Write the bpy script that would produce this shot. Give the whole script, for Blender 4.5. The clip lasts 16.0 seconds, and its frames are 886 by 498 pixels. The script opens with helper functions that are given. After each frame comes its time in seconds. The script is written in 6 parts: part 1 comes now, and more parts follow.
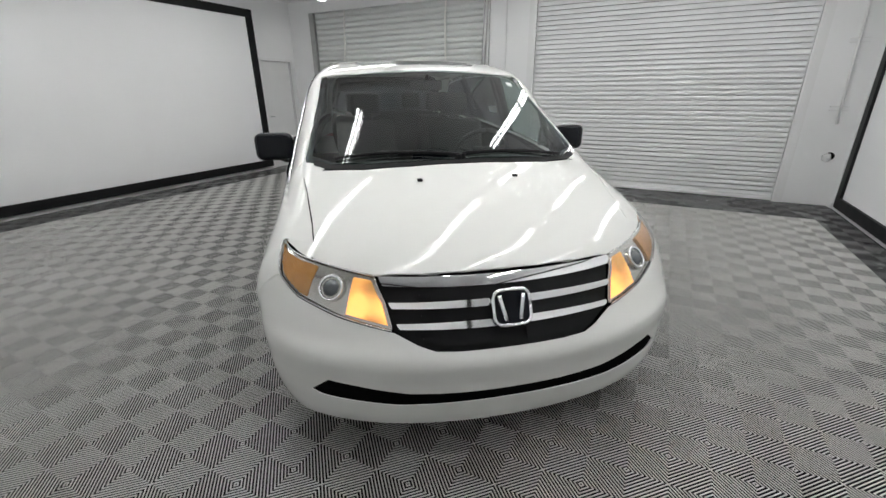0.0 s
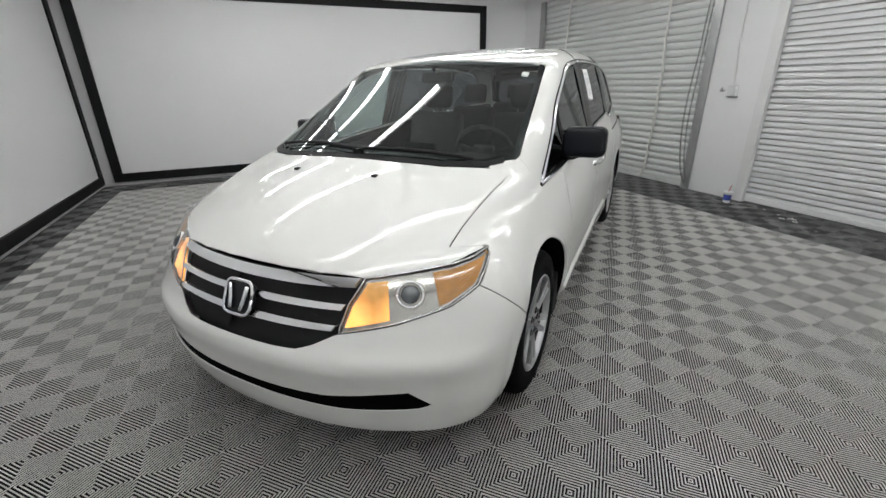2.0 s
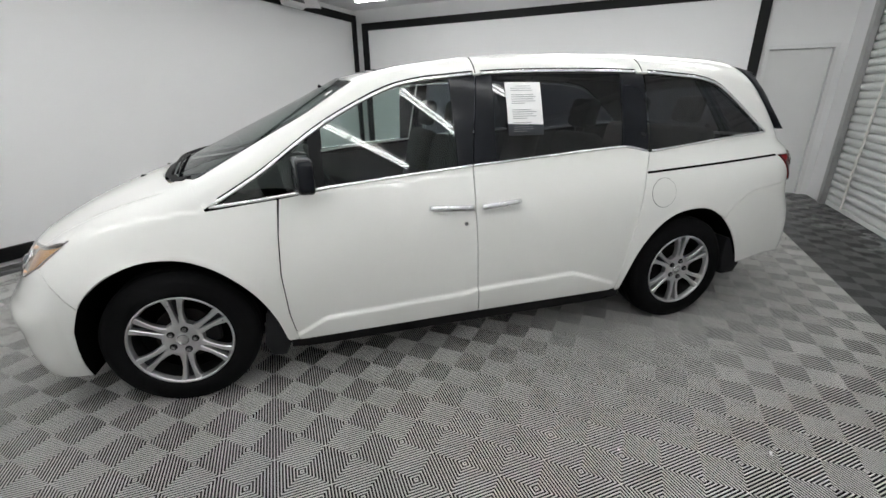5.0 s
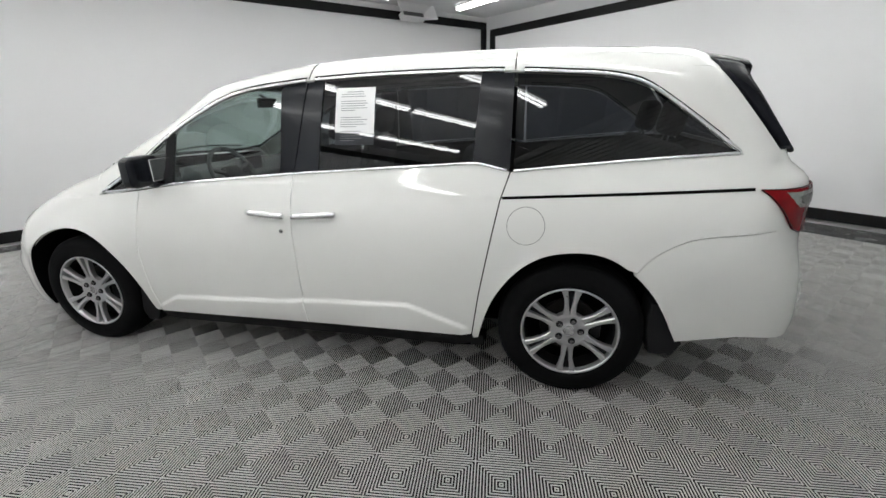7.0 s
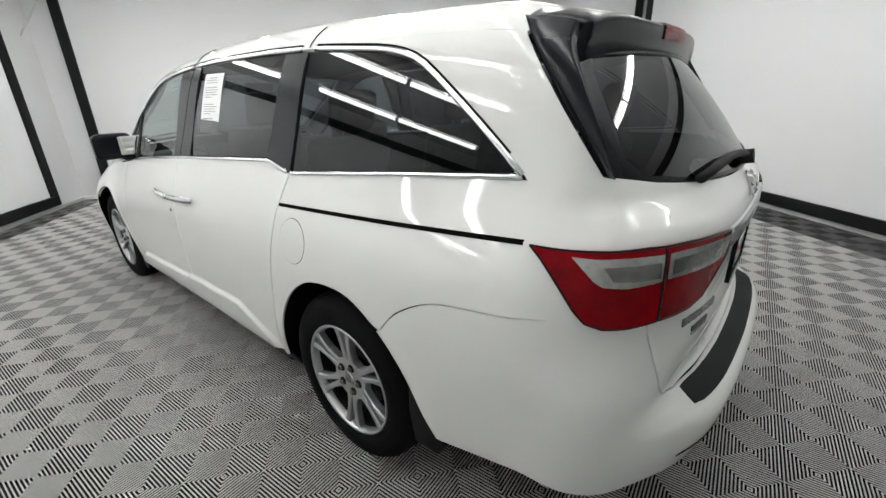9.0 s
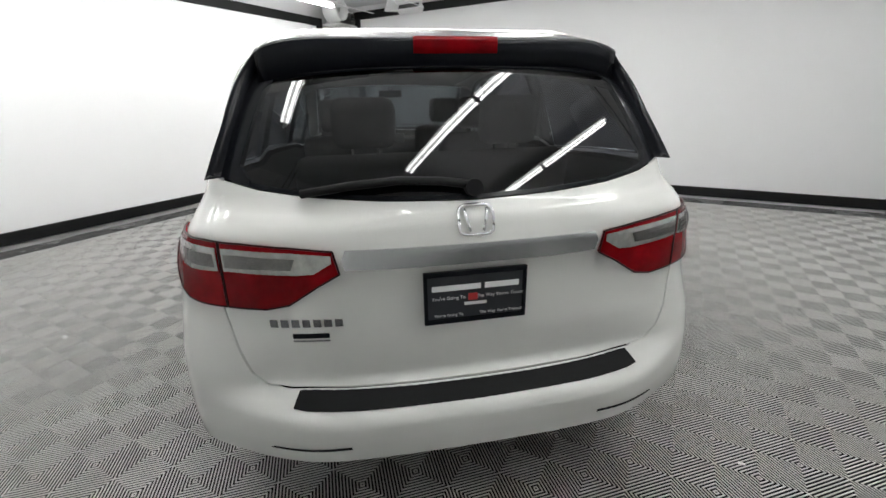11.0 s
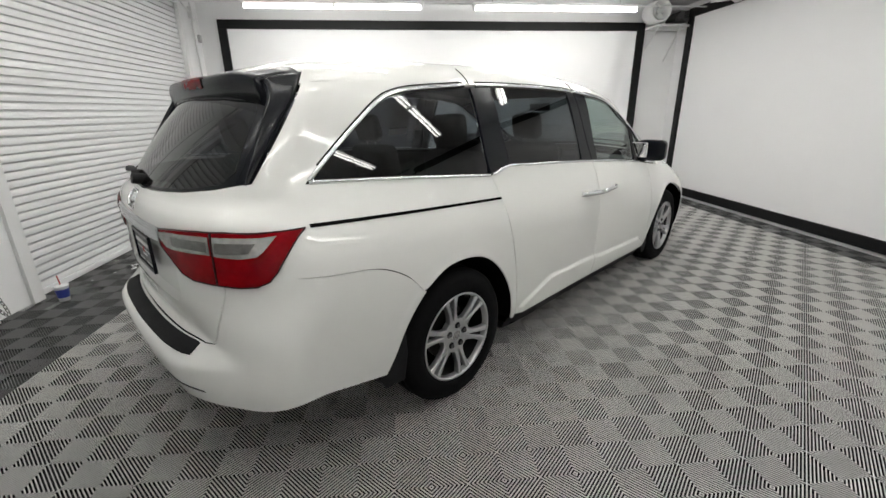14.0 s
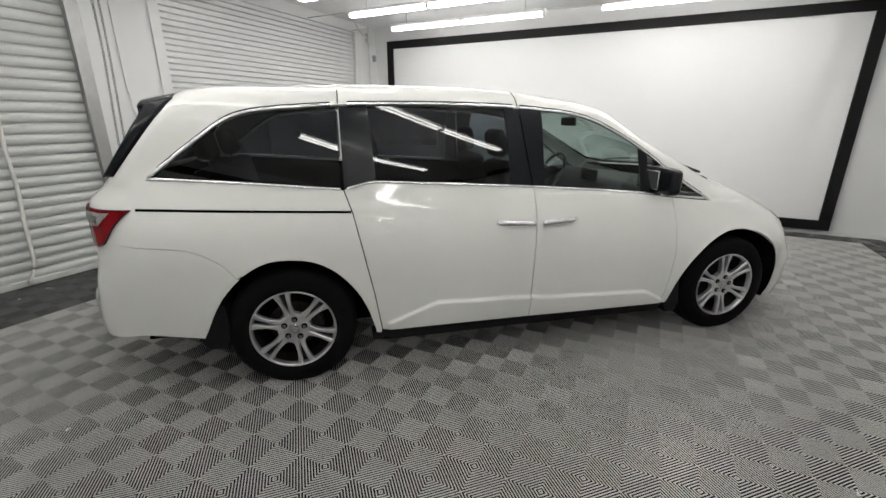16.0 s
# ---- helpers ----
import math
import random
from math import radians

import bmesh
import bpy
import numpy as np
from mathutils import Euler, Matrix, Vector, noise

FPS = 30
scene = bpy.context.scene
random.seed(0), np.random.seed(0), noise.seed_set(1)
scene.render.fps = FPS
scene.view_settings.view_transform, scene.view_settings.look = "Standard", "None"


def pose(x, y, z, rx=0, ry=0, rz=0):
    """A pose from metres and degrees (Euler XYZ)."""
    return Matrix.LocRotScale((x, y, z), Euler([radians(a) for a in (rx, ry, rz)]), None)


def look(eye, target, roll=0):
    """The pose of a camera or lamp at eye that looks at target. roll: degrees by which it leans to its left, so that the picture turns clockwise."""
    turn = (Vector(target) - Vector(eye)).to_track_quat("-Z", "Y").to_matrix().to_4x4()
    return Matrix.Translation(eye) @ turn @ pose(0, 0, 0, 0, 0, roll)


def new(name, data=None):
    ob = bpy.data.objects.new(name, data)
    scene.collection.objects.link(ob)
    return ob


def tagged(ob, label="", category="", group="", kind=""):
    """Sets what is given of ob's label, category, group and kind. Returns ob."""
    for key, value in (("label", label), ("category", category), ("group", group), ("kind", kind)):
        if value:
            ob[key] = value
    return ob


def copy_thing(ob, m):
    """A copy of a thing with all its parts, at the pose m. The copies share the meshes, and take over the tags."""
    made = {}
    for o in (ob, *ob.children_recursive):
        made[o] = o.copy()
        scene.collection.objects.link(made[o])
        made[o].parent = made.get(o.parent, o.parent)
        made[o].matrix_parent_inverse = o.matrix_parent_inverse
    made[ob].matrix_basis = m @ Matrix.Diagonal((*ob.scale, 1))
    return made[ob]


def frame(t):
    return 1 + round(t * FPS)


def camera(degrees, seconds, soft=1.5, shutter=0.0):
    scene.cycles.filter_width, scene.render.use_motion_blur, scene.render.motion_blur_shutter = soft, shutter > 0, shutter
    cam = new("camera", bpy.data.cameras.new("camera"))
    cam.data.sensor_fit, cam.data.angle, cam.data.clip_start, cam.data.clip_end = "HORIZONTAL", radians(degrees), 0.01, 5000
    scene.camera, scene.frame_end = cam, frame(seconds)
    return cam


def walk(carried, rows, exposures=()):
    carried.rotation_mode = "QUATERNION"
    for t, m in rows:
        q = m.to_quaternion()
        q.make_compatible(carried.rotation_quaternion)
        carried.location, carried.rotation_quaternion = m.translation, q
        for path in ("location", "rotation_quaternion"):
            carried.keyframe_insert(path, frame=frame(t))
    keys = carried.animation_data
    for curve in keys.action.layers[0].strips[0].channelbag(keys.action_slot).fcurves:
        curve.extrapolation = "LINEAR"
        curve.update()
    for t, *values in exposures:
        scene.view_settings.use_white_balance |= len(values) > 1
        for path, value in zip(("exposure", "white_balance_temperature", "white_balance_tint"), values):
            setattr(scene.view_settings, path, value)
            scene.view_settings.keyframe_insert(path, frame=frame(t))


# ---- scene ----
cam = camera(93.4, 16.0)
PATH = [
    (0, (3.659, -0.584, 1.449), (1.835, -0.165, 0.742), -0.5),
    (0.5, (3.726, -0.103, 1.461), (1.862, -0.004, 0.744), 0.0),
    (1, (3.662, 0.394, 1.466), (1.814, 0.172, 0.734), 0.1),
    (1.5, (3.531, 0.91, 1.457), (1.756, 0.357, 0.719), -1.0),
    (2, (3.297, 1.336, 1.443), (1.634, 0.502, 0.709), -1.0),
    (2.5, (3.011, 1.771, 1.452), (1.497, 0.686, 0.725), -0.9),
    (3, (2.667, 2.132, 1.477), (1.322, 0.839, 0.758), -0.6),
    (3.5, (2.23, 2.43, 1.488), (1.072, 0.961, 0.78), -0.4),
    (4, (1.752, 2.7, 1.496), (0.807, 1.084, 0.793), -0.6),
    (4.2, (1.554, 2.792, 1.467), (0.687, 1.128, 0.773), -0.7),
    (6.3, (-0.574, 3.101, 1.458), (-0.468, 1.218, 0.79), -1.1),
    (6.5, (-0.78, 3.06, 1.422), (-0.587, 1.179, 0.771), -1.1),
    (7, (-1.263, 2.9, 1.432), (-0.858, 1.051, 0.787), -1.4),
    (7.5, (-1.698, 2.688, 1.423), (-1.09, 0.9, 0.763), -1.8),
    (8, (-2.039, 2.385, 1.426), (-1.235, 0.687, 0.74), -2.1),
    (8.5, (-2.374, 2.079, 1.422), (-1.37, 0.492, 0.733), -1.8),
    (9, (-2.674, 1.773, 1.425), (-1.467, 0.343, 0.717), -1.5),
    (9.2, (-2.798, 1.643, 1.446), (-1.507, 0.297, 0.723), -1.7),
    (11.3, (-3.733, 0.087, 1.42), (-1.855, -0.075, 0.752), -0.95),
    (11.5, (-3.75, -0.081, 1.41), (-1.864, -0.114, 0.745), -0.95),
    (12, (-3.76, -0.535, 1.403), (-1.887, -0.236, 0.77), -1.1),
    (12.5, (-3.696, -0.992, 1.405), (-1.892, -0.397, 0.777), -0.95),
    (13, (-3.503, -1.44, 1.436), (-1.812, -0.571, 0.812), -0.75),
    (13.5, (-3.261, -1.888, 1.466), (-1.724, -0.773, 0.837), -0.6),
    (14, (-2.93, -2.235, 1.459), (-1.573, -0.906, 0.833), -0.7),
    (14.5, (-2.55, -2.557, 1.472), (-1.401, -1.04, 0.857), -0.5),
    (15, (-2.136, -2.833, 1.47), (-1.208, -1.169, 0.862), -0.1),
    (15.5, (-1.665, -3.074, 1.491), (-0.979, -1.294, 0.889), 0.0),
    (16, (-1.189, -3.247, 1.521), (-0.735, -1.395, 0.918), 0.1),
]
walk(cam, [(t, look(eye, target, roll)) for t, eye, target, roll in PATH],
     exposures=[(0.0, 0.0, 6500, 10), (2.0, -0.04, 6500, 10), (4.0, 0.12, 6480, 10), (6.5, 0.24, 6480, 10), (8.0, 0.36, 6480, 10), (9.0, 0.40, 6520, 10), (11.5, 0.53, 6560, 10), (13.0, 0.36, 6680, 10),
                (14.5, 0.25, 6740, 10), (16.0, 0.08, 6740, 10)])


# ---- world and exposure: a closed room, lit by its own tubes alone ----
world = bpy.data.worlds.new("world")
world.use_nodes = True
world.node_tree.nodes["Background"].inputs["Color"].default_value = (0.5, 0.5, 0.5, 1)
world.node_tree.nodes["Background"].inputs["Strength"].default_value = 0.02
scene.world = world


# ---- materials ----
def material(name):
    m = bpy.data.materials.new(name)
    m.use_nodes = True
    nt = m.node_tree
    return m, nt, nt.nodes["Principled BSDF"]


def plain(name, colour, rough=0.5, metal=0.0, coat=0.0, vary=0.06, scale=6.0, grain=0.0, grain_scale=400.0, emit=None, strength=0.0, spec=0.5):
    """A surface with a slow drift of tone and roughness and, where asked, a fine grain in relief."""
    m, nt, b = material(name)
    co = nt.nodes.new("ShaderNodeTexCoord")
    slow = nt.nodes.new("ShaderNodeTexNoise")
    slow.inputs["Scale"].default_value, slow.inputs["Detail"].default_value = scale, 5
    nt.links.new(co.outputs["Object"], slow.inputs["Vector"])
    mix = nt.nodes.new("ShaderNodeMix")
    mix.data_type = "RGBA"
    mix.inputs["A"].default_value = (*[c * (1 - vary) for c in colour], 1)
    mix.inputs["B"].default_value = (*[min(1, c * (1 + vary)) for c in colour], 1)
    nt.links.new(slow.outputs["Fac"], mix.inputs["Factor"])
    nt.links.new(mix.outputs["Result"], b.inputs["Base Color"])
    mr = nt.nodes.new("ShaderNodeMapRange")
    mr.inputs["To Min"].default_value, mr.inputs["To Max"].default_value = max(0, rough * 0.8), min(1, rough * 1.2)
    nt.links.new(slow.outputs["Fac"], mr.inputs["Value"])
    nt.links.new(mr.outputs["Result"], b.inputs["Roughness"])
    b.inputs["Metallic"].default_value, b.inputs["Specular IOR Level"].default_value = metal, spec
    if coat:
        b.inputs["Coat Weight"].default_value, b.inputs["Coat Roughness"].default_value = coat, 0.03
    if grain:
        fine = nt.nodes.new("ShaderNodeTexNoise")
        fine.inputs["Scale"].default_value, fine.inputs["Detail"].default_value = grain_scale, 3
        nt.links.new(co.outputs["Object"], fine.inputs["Vector"])
        bump = nt.nodes.new("ShaderNodeBump")
        bump.inputs["Strength"].default_value, bump.inputs["Distance"].default_value = grain, 0.002
        nt.links.new(fine.outputs["Fac"], bump.inputs["Height"])
        nt.links.new(bump.outputs["Normal"], b.inputs["Normal"])
    if emit:
        b.inputs["Emission Color"].default_value, b.inputs["Emission Strength"].default_value = (*emit, 1), strength
    return m


def glass(name, tint, rough=0.0):
    """Thin sheet glass: tinted see-through under a glossy face."""
    m, nt, b = material(name)
    nt.nodes.remove(b)
    clear, gloss, face, power, mix = (nt.nodes.new(k) for k in ("ShaderNodeBsdfTransparent", "ShaderNodeBsdfGlossy", "ShaderNodeLayerWeight", "ShaderNodeMath", "ShaderNodeMixShader"))
    clear.inputs["Color"].default_value = (*tint, 1)
    gloss.inputs["Roughness"].default_value = rough
    face.inputs["Blend"].default_value = 0.5
    power.operation, power.inputs[1].default_value = "POWER", 4.0
    more = nt.nodes.new("ShaderNodeMapRange")
    more.inputs["To Min"].default_value, more.inputs["To Max"].default_value = 0.05, 0.9
    nt.links.new(face.outputs["Facing"], power.inputs[0])
    nt.links.new(power.outputs[0], more.inputs["Value"])
    nt.links.new(more.outputs["Result"], mix.inputs["Fac"])
    nt.links.new(clear.outputs["BSDF"], mix.inputs[1])
    nt.links.new(gloss.outputs["BSDF"], mix.inputs[2])
    nt.links.new(mix.outputs["Shader"], nt.nodes["Material Output"].inputs["Surface"])
    return m


PAINT = plain("white_car_paint", (0.77, 0.77, 0.746), 0.55, coat=1.0, vary=0.01, scale=1.5, spec=0.15)
BLACK_GLOSS = plain("gloss_black", (0.007, 0.008, 0.011), 0.24, coat=0.05, vary=0.2, spec=0.2)
BLACK_MATT = plain("black_plastic", (0.009, 0.009, 0.010), 0.6, vary=0.2, grain=0.25, spec=0.2)
# near-black for the underside; also puts shade of gaps and slots into colour
SHADOW = plain("underbody_and_gap_shade", (0.004, 0.004, 0.004), 0.9, vary=0.3, spec=0.02)
RUBBER = plain("tyre_rubber", (0.006, 0.006, 0.0065), 0.8, vary=0.3, scale=14, grain=0.2, grain_scale=250, spec=0.08)
CHROME = plain("chrome", (0.86, 0.87, 0.88), 0.06, metal=1.0, vary=0.02)
SATIN = plain("satin_chrome", (0.62, 0.63, 0.64), 0.2, metal=1.0, vary=0.06, scale=12)
ALLOY = plain("machined_alloy", (0.56, 0.56, 0.57), 0.30, metal=0.85, vary=0.05, scale=30)
ALLOY_DARK = plain("dark_alloy", (0.025, 0.025, 0.027), 0.5, metal=0.7, vary=0.1)
STEEL = plain("brake_steel", (0.03, 0.026, 0.025), 0.5, metal=0.8, vary=0.25, scale=25)
CLEAR = glass("clear_glass", (0.62, 0.71, 0.69))
SCREEN_GLASS = glass("windscreen_glass", (0.52, 0.60, 0.58))
PRIVACY = glass("privacy_glass", (0.12, 0.13, 0.15))
CORNER = glass("shaded_glass", (0.30, 0.33, 0.32))
LENS_BALL = plain("projector_glass", (0.10, 0.11, 0.12), 0.05, metal=0.2, coat=1.0, vary=0.2)
LENS = glass("lamp_cover", (0.93, 0.93, 0.92))
MIRROR = plain("mirror_silver", (0.9, 0.9, 0.9), 0.0, metal=1.0, vary=0.0)
RED = plain("red_lens", (0.20, 0.001, 0.004), 0.22, coat=0.22, vary=0.75, scale=12, spec=0.05)
RIM_RED = plain("dark_red_edge", (0.025, 0.001, 0.002), 0.3, vary=0.2, spec=0.2)
POCKET = plain("bulb_pocket", (0.17, 0.165, 0.16), 0.2, metal=0.7, coat=0.6, vary=0.5, scale=30, grain=0.3, grain_scale=120)
CLEAR_LENS = plain("clear_ribbed_lens", (0.42, 0.405, 0.39), 0.14, metal=0.6, coat=0.8, vary=0.4, scale=40, grain=0.4, grain_scale=150)
AMBER = plain("amber_lens", (0.52, 0.25, 0.07), 0.25, coat=0.8, vary=0.4, scale=40, grain=0.3, grain_scale=160)
AMBER_LIT = plain("lit_amber_lens", (0.8, 0.44, 0.14), 0.3, vary=0.3, scale=35, emit=(1.0, 0.44, 0.11), strength=0.5)
tree = AMBER_LIT.node_tree
glow = tree.nodes.new("ShaderNodeTexNoise")
glow.inputs["Scale"].default_value, glow.inputs["Detail"].default_value = 10.0, 0.0
tree.links.new(tree.nodes["Texture Coordinate"].outputs["Object"], glow.inputs["Vector"])
level = tree.nodes.new("ShaderNodeMapRange")
level.inputs["From Min"].default_value, level.inputs["From Max"].default_value, level.inputs["To Min"].default_value, level.inputs["To Max"].default_value = 0.38, 0.68, 0.2, 1.7
tree.links.new(glow.outputs["Fac"], level.inputs["Value"])
tree.links.new(level.outputs["Result"], tree.nodes["Principled BSDF"].inputs["Emission Strength"])
REFLECTOR = plain("lamp_reflector", (0.66, 0.65, 0.62), 0.16, metal=1.0, vary=0.15, scale=40)
SEAT_CLOTH = plain("grey_seat_cloth", (0.05, 0.05, 0.05), 0.85, vary=0.2, grain=0.5)
TRIM_DARK = plain("dark_cabin_trim", (0.025, 0.025, 0.026), 0.6, vary=0.2, grain=0.3)
TRIM_LIGHT = plain("grey_headlining", (0.26, 0.26, 0.25), 0.9, vary=0.08)
PAPER = plain("white_paper", (0.82, 0.82, 0.82), 0.7, vary=0.02)
INK = plain("grey_ink", (0.30, 0.30, 0.32), 0.7, vary=0.1)
PLATE_DARK = plain("dark_plate_insert", (0.02, 0.022, 0.028), 0.35, vary=0.2)
SILVER = plain("silver_plastic", (0.55, 0.55, 0.56), 0.25, metal=0.8, vary=0.05)
BAR_WHITE = plain("white_print", (0.8, 0.8, 0.8), 0.5, vary=0.02)
BAR_RED = plain("red_print", (0.45, 0.03, 0.03), 0.5, vary=0.05)
WALL = plain("white_wall_paint", (0.80, 0.80, 0.805), 0.6, vary=0.05, scale=1.2, grain=0.25, grain_scale=60)
CEIL = plain("white_ceiling_paint", (0.84, 0.84, 0.85), 0.8, vary=0.04, scale=1.0)
CLOTH = plain("white_screen_cloth", (0.83, 0.83, 0.837), 0.75, vary=0.02, scale=0.7)
FRAME = plain("black_frame", (0.010, 0.010, 0.0105), 0.5, vary=0.2, scale=8, spec=0.2)
SLAT_WHITE = plain("white_shutter_slat", (0.82, 0.82, 0.825), 0.4, vary=0.03, scale=2)
SLAT_GREY = plain("grey_shutter_slat", (0.66, 0.67, 0.66), 0.42, vary=0.05, scale=2)
TUBE = plain("lit_tube", (0.9, 0.9, 0.9), 0.4, vary=0.0, emit=(0.985, 1.0, 0.985), strength=17.0)
STEEL_GREY = plain("brushed_grey_metal", (0.30, 0.30, 0.31), 0.25, metal=0.9, vary=0.1)
CORD = plain("white_cord", (0.78, 0.77, 0.74), 0.8, vary=0.1, scale=20, grain=0.4)
CHAIN = plain("chain_steel", (0.16, 0.16, 0.155), 0.45, metal=0.8, vary=0.2, scale=30)
PIPE_GREY = plain("grey_pipe", (0.10, 0.10, 0.10), 0.5, vary=0.3, scale=15)
BLUE = plain("blue_print", (0.03, 0.05, 0.30), 0.5, vary=0.15, scale=40)
DOOR_GLOSS = plain("glossy_door_enamel", (0.74, 0.74, 0.74), 0.12, vary=0.02)
FITTING = plain("white_enamel", (0.75, 0.75, 0.75), 0.35, vary=0.03)
GALV = plain("galvanised_steel", (0.42, 0.42, 0.42), 0.35, metal=0.8, vary=0.15, scale=12)
TILE = plain("grey_floor_plastic", (0.55, 0.541, 0.522), 0.32, vary=0.14, scale=1.3, grain=0.12, grain_scale=300, spec=0.6)
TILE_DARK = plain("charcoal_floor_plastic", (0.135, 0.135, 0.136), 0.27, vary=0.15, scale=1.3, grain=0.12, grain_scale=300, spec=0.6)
# near-black under and between the floor ribs: gap shade put into colour
PIT = plain("floor_gap_shade", (0.003, 0.003, 0.003), 0.95, vary=0.2)


# ---- the van's outer form: one smooth solid, met from the side, the top, the front or the rear ----
def curve(points, soft=0.03, step=0.005):
    """A smooth function through a few (place, value) knots."""
    p = np.array(sorted(points), float)
    xs = np.arange(p[0, 0] - 0.3, p[-1, 0] + 0.3, step)
    ys = np.interp(xs, p[:, 0], p[:, 1])
    a, b = (p[1, 1] - p[0, 1]) / (p[1, 0] - p[0, 0]), (p[-1, 1] - p[-2, 1]) / (p[-1, 0] - p[-2, 0])
    ys = np.where(xs < p[0, 0], p[0, 1] + a * (xs - p[0, 0]), np.where(xs > p[-1, 0], p[-1, 1] + b * (xs - p[-1, 0]), ys))
    n = int(3 * soft / step)
    k = np.exp(-0.5 * (np.arange(-n, n + 1) * step / soft) ** 2)
    ys = np.convolve(np.pad(ys, n, mode="edge"), k / k.sum(), mode="valid")
    return lambda v: np.interp(v, xs, ys)


def smax(a, b, k):
    h = np.maximum(k - np.abs(a - b), 0.0)
    return np.maximum(a, b) + h * h / (4 * k)


SIDE = curve([(0.10, 0.86), (0.20, 0.93), (0.30, 0.965), (0.45, 0.983), (0.65, 0.990), (0.80, 0.986), (0.92, 0.968), (1.02, 0.938),
              (1.10, 0.903), (1.25, 0.852), (1.40, 0.808), (1.53, 0.765), (1.62, 0.715), (1.72, 0.62)], 0.045)
NARROW_BELT = curve([(-2.6, 0.14), (-2.2, 0.075), (-1.7, 0.03), (-1.2, 0.0), (0.3, 0.0), (0.9, 0.025), (1.3, 0.07), (1.7, 0.10), (2.1, 0.16), (2.5, 0.25)], 0.10)
NARROW_LOW = curve([(-2.6, 0.06), (-2.2, 0.02), (-1.8, 0.0), (1.6, 0.0), (2.0, 0.0073), (2.3, 0.0994)], 0.10)
def fair(points, order, step=0.05):
    """One even sweep through the knots, as close-set knots."""
    p = np.array(points)
    mid = p[:, 0].mean()
    c = np.polyfit(p[:, 0] - mid, p[:, 1], order)
    xs = np.linspace(p[0, 0], p[-1, 0], int((p[-1, 0] - p[0, 0]) / step) + 1)
    return [(float(x), float(np.polyval(c, x - mid))) for x in xs]


ROOF_LINE = fair([(-2.7, 1.53), (-2.4, 1.605), (-2.2, 1.648), (-2.0, 1.675), (-1.6, 1.702), (-1.1, 1.715), (-0.5, 1.71), (0.0, 1.685), (0.40, 1.632), (0.58, 1.594)], 4)
HOOD_LINE = fair([(1.60, 1.112), (1.75, 1.068), (1.88, 1.020), (2.0, 0.968), (2.15, 0.895), (2.28, 0.815)], 3)
TOP = curve(ROOF_LINE + [(0.62, 1.583)] + HOOD_LINE + [(2.36, 0.752), (2.5, 0.60)], 0.035)
NOSE = curve([(0.02, 2.08), (0.10, 2.204), (0.18, 2.38), (0.25, 2.408), (0.33, 2.424), (0.42, 2.426), (0.50, 2.443), (0.535, 2.435), (0.58, 2.398), (0.68, 2.345), (0.80, 2.30), (0.90, 2.24), (1.05, 2.1)], 0.013)
TAIL = curve([(0.10, -2.40), (0.20, -2.50), (0.27, -2.585), (0.36, -2.65), (0.46, -2.680), (0.52, -2.690), (0.553, -2.686), (0.572, -2.645), (0.588, -2.60), (0.602, -2.568), (0.62, -2.562),
              (0.75, -2.592), (0.86, -2.592), (1.05, -2.592), (1.12, -2.578), (1.165, -2.55), (1.21, -2.52), (1.7, -2.24)], 0.012)


TAIL_CORNER = curve([(0.10, -2.40), (0.20, -2.50), (0.27, -2.575), (0.36, -2.615), (0.46, -2.63), (0.60, -2.618), (0.75, -2.605), (0.90, -2.598), (1.05, -2.592), (1.12, -2.578),
                     (1.165, -2.55), (1.21, -2.52), (1.7, -2.24)], 0.03)


SILL_LINE = curve([(-1.2, 0.25), (-0.96, 0.335), (-0.66, 0.45), (-0.03, 0.43), (0.013, 0.417), (0.80, 0.388), (0.947, 0.309), (1.2, 0.20)], 0.02)
SHOULDER = curve([(-0.4, 1.09), (0.4, 1.065), (1.03, 1.027), (1.2, 0.996), (1.355, 0.974), (1.61, 0.951), (1.83, 0.927), (1.90, 0.889), (1.967, 0.815)], 0.03)


def ramp(v, a, b):
    t = np.clip((v - a) / (b - a), 0, 1)
    return t * t * (3 - 2 * t)


def side_form(x, z):
    w = np.where(x > 0, ramp(z, 0.62, 1.0), ramp(z, 0.90, 1.28))
    y = SIDE(z) - NARROW_BELT(x) * w - NARROW_LOW(x) * (1 - w) - 0.012 * ramp(-x, 1.95, 2.3) * ramp(0.8 - z, 0.0, 0.2)
    for wx in (1.5, -1.5):  # flared arch lips
        r = np.hypot(x - wx, z - 0.35)
        y = y + 0.005 * np.exp(-((r - 0.43) / 0.022) ** 2) * ramp(z, 0.2, 0.4)
    # the crease along the foot of the doors
    y = y + 0.018 * ramp(SILL_LINE(x) - z, -0.008, 0.016) * ramp(0.99 - np.abs(x), 0.0, 0.06)
    # the soft shoulder over the front wheel and the front door
    return y + 0.014 * ramp(SHOULDER(x) - z, -0.005, 0.009) * ramp(x, -0.3, 0.9) * ramp(1.96 - x, 0, 0.1)


def top_form(x, y):
    c = 0.05 + 0.22 * ramp(x, 0.35, 0.85)
    return TOP(x + c * y * y) - (0.07 - 0.028 * ramp(-x, -0.4, 0.3) - 0.027 * ramp(-x, 1.2, 1.9)) * y * y + 0.003 * ramp(x, 1.5, 1.8) * np.exp(-((np.abs(y) - 0.52 + 0.1 * (x - 1.6)) / 0.13) ** 2)


def nose_form(y, z):
    return NOSE(z) - 0.2128 * y * y - 0.1936 * y**4


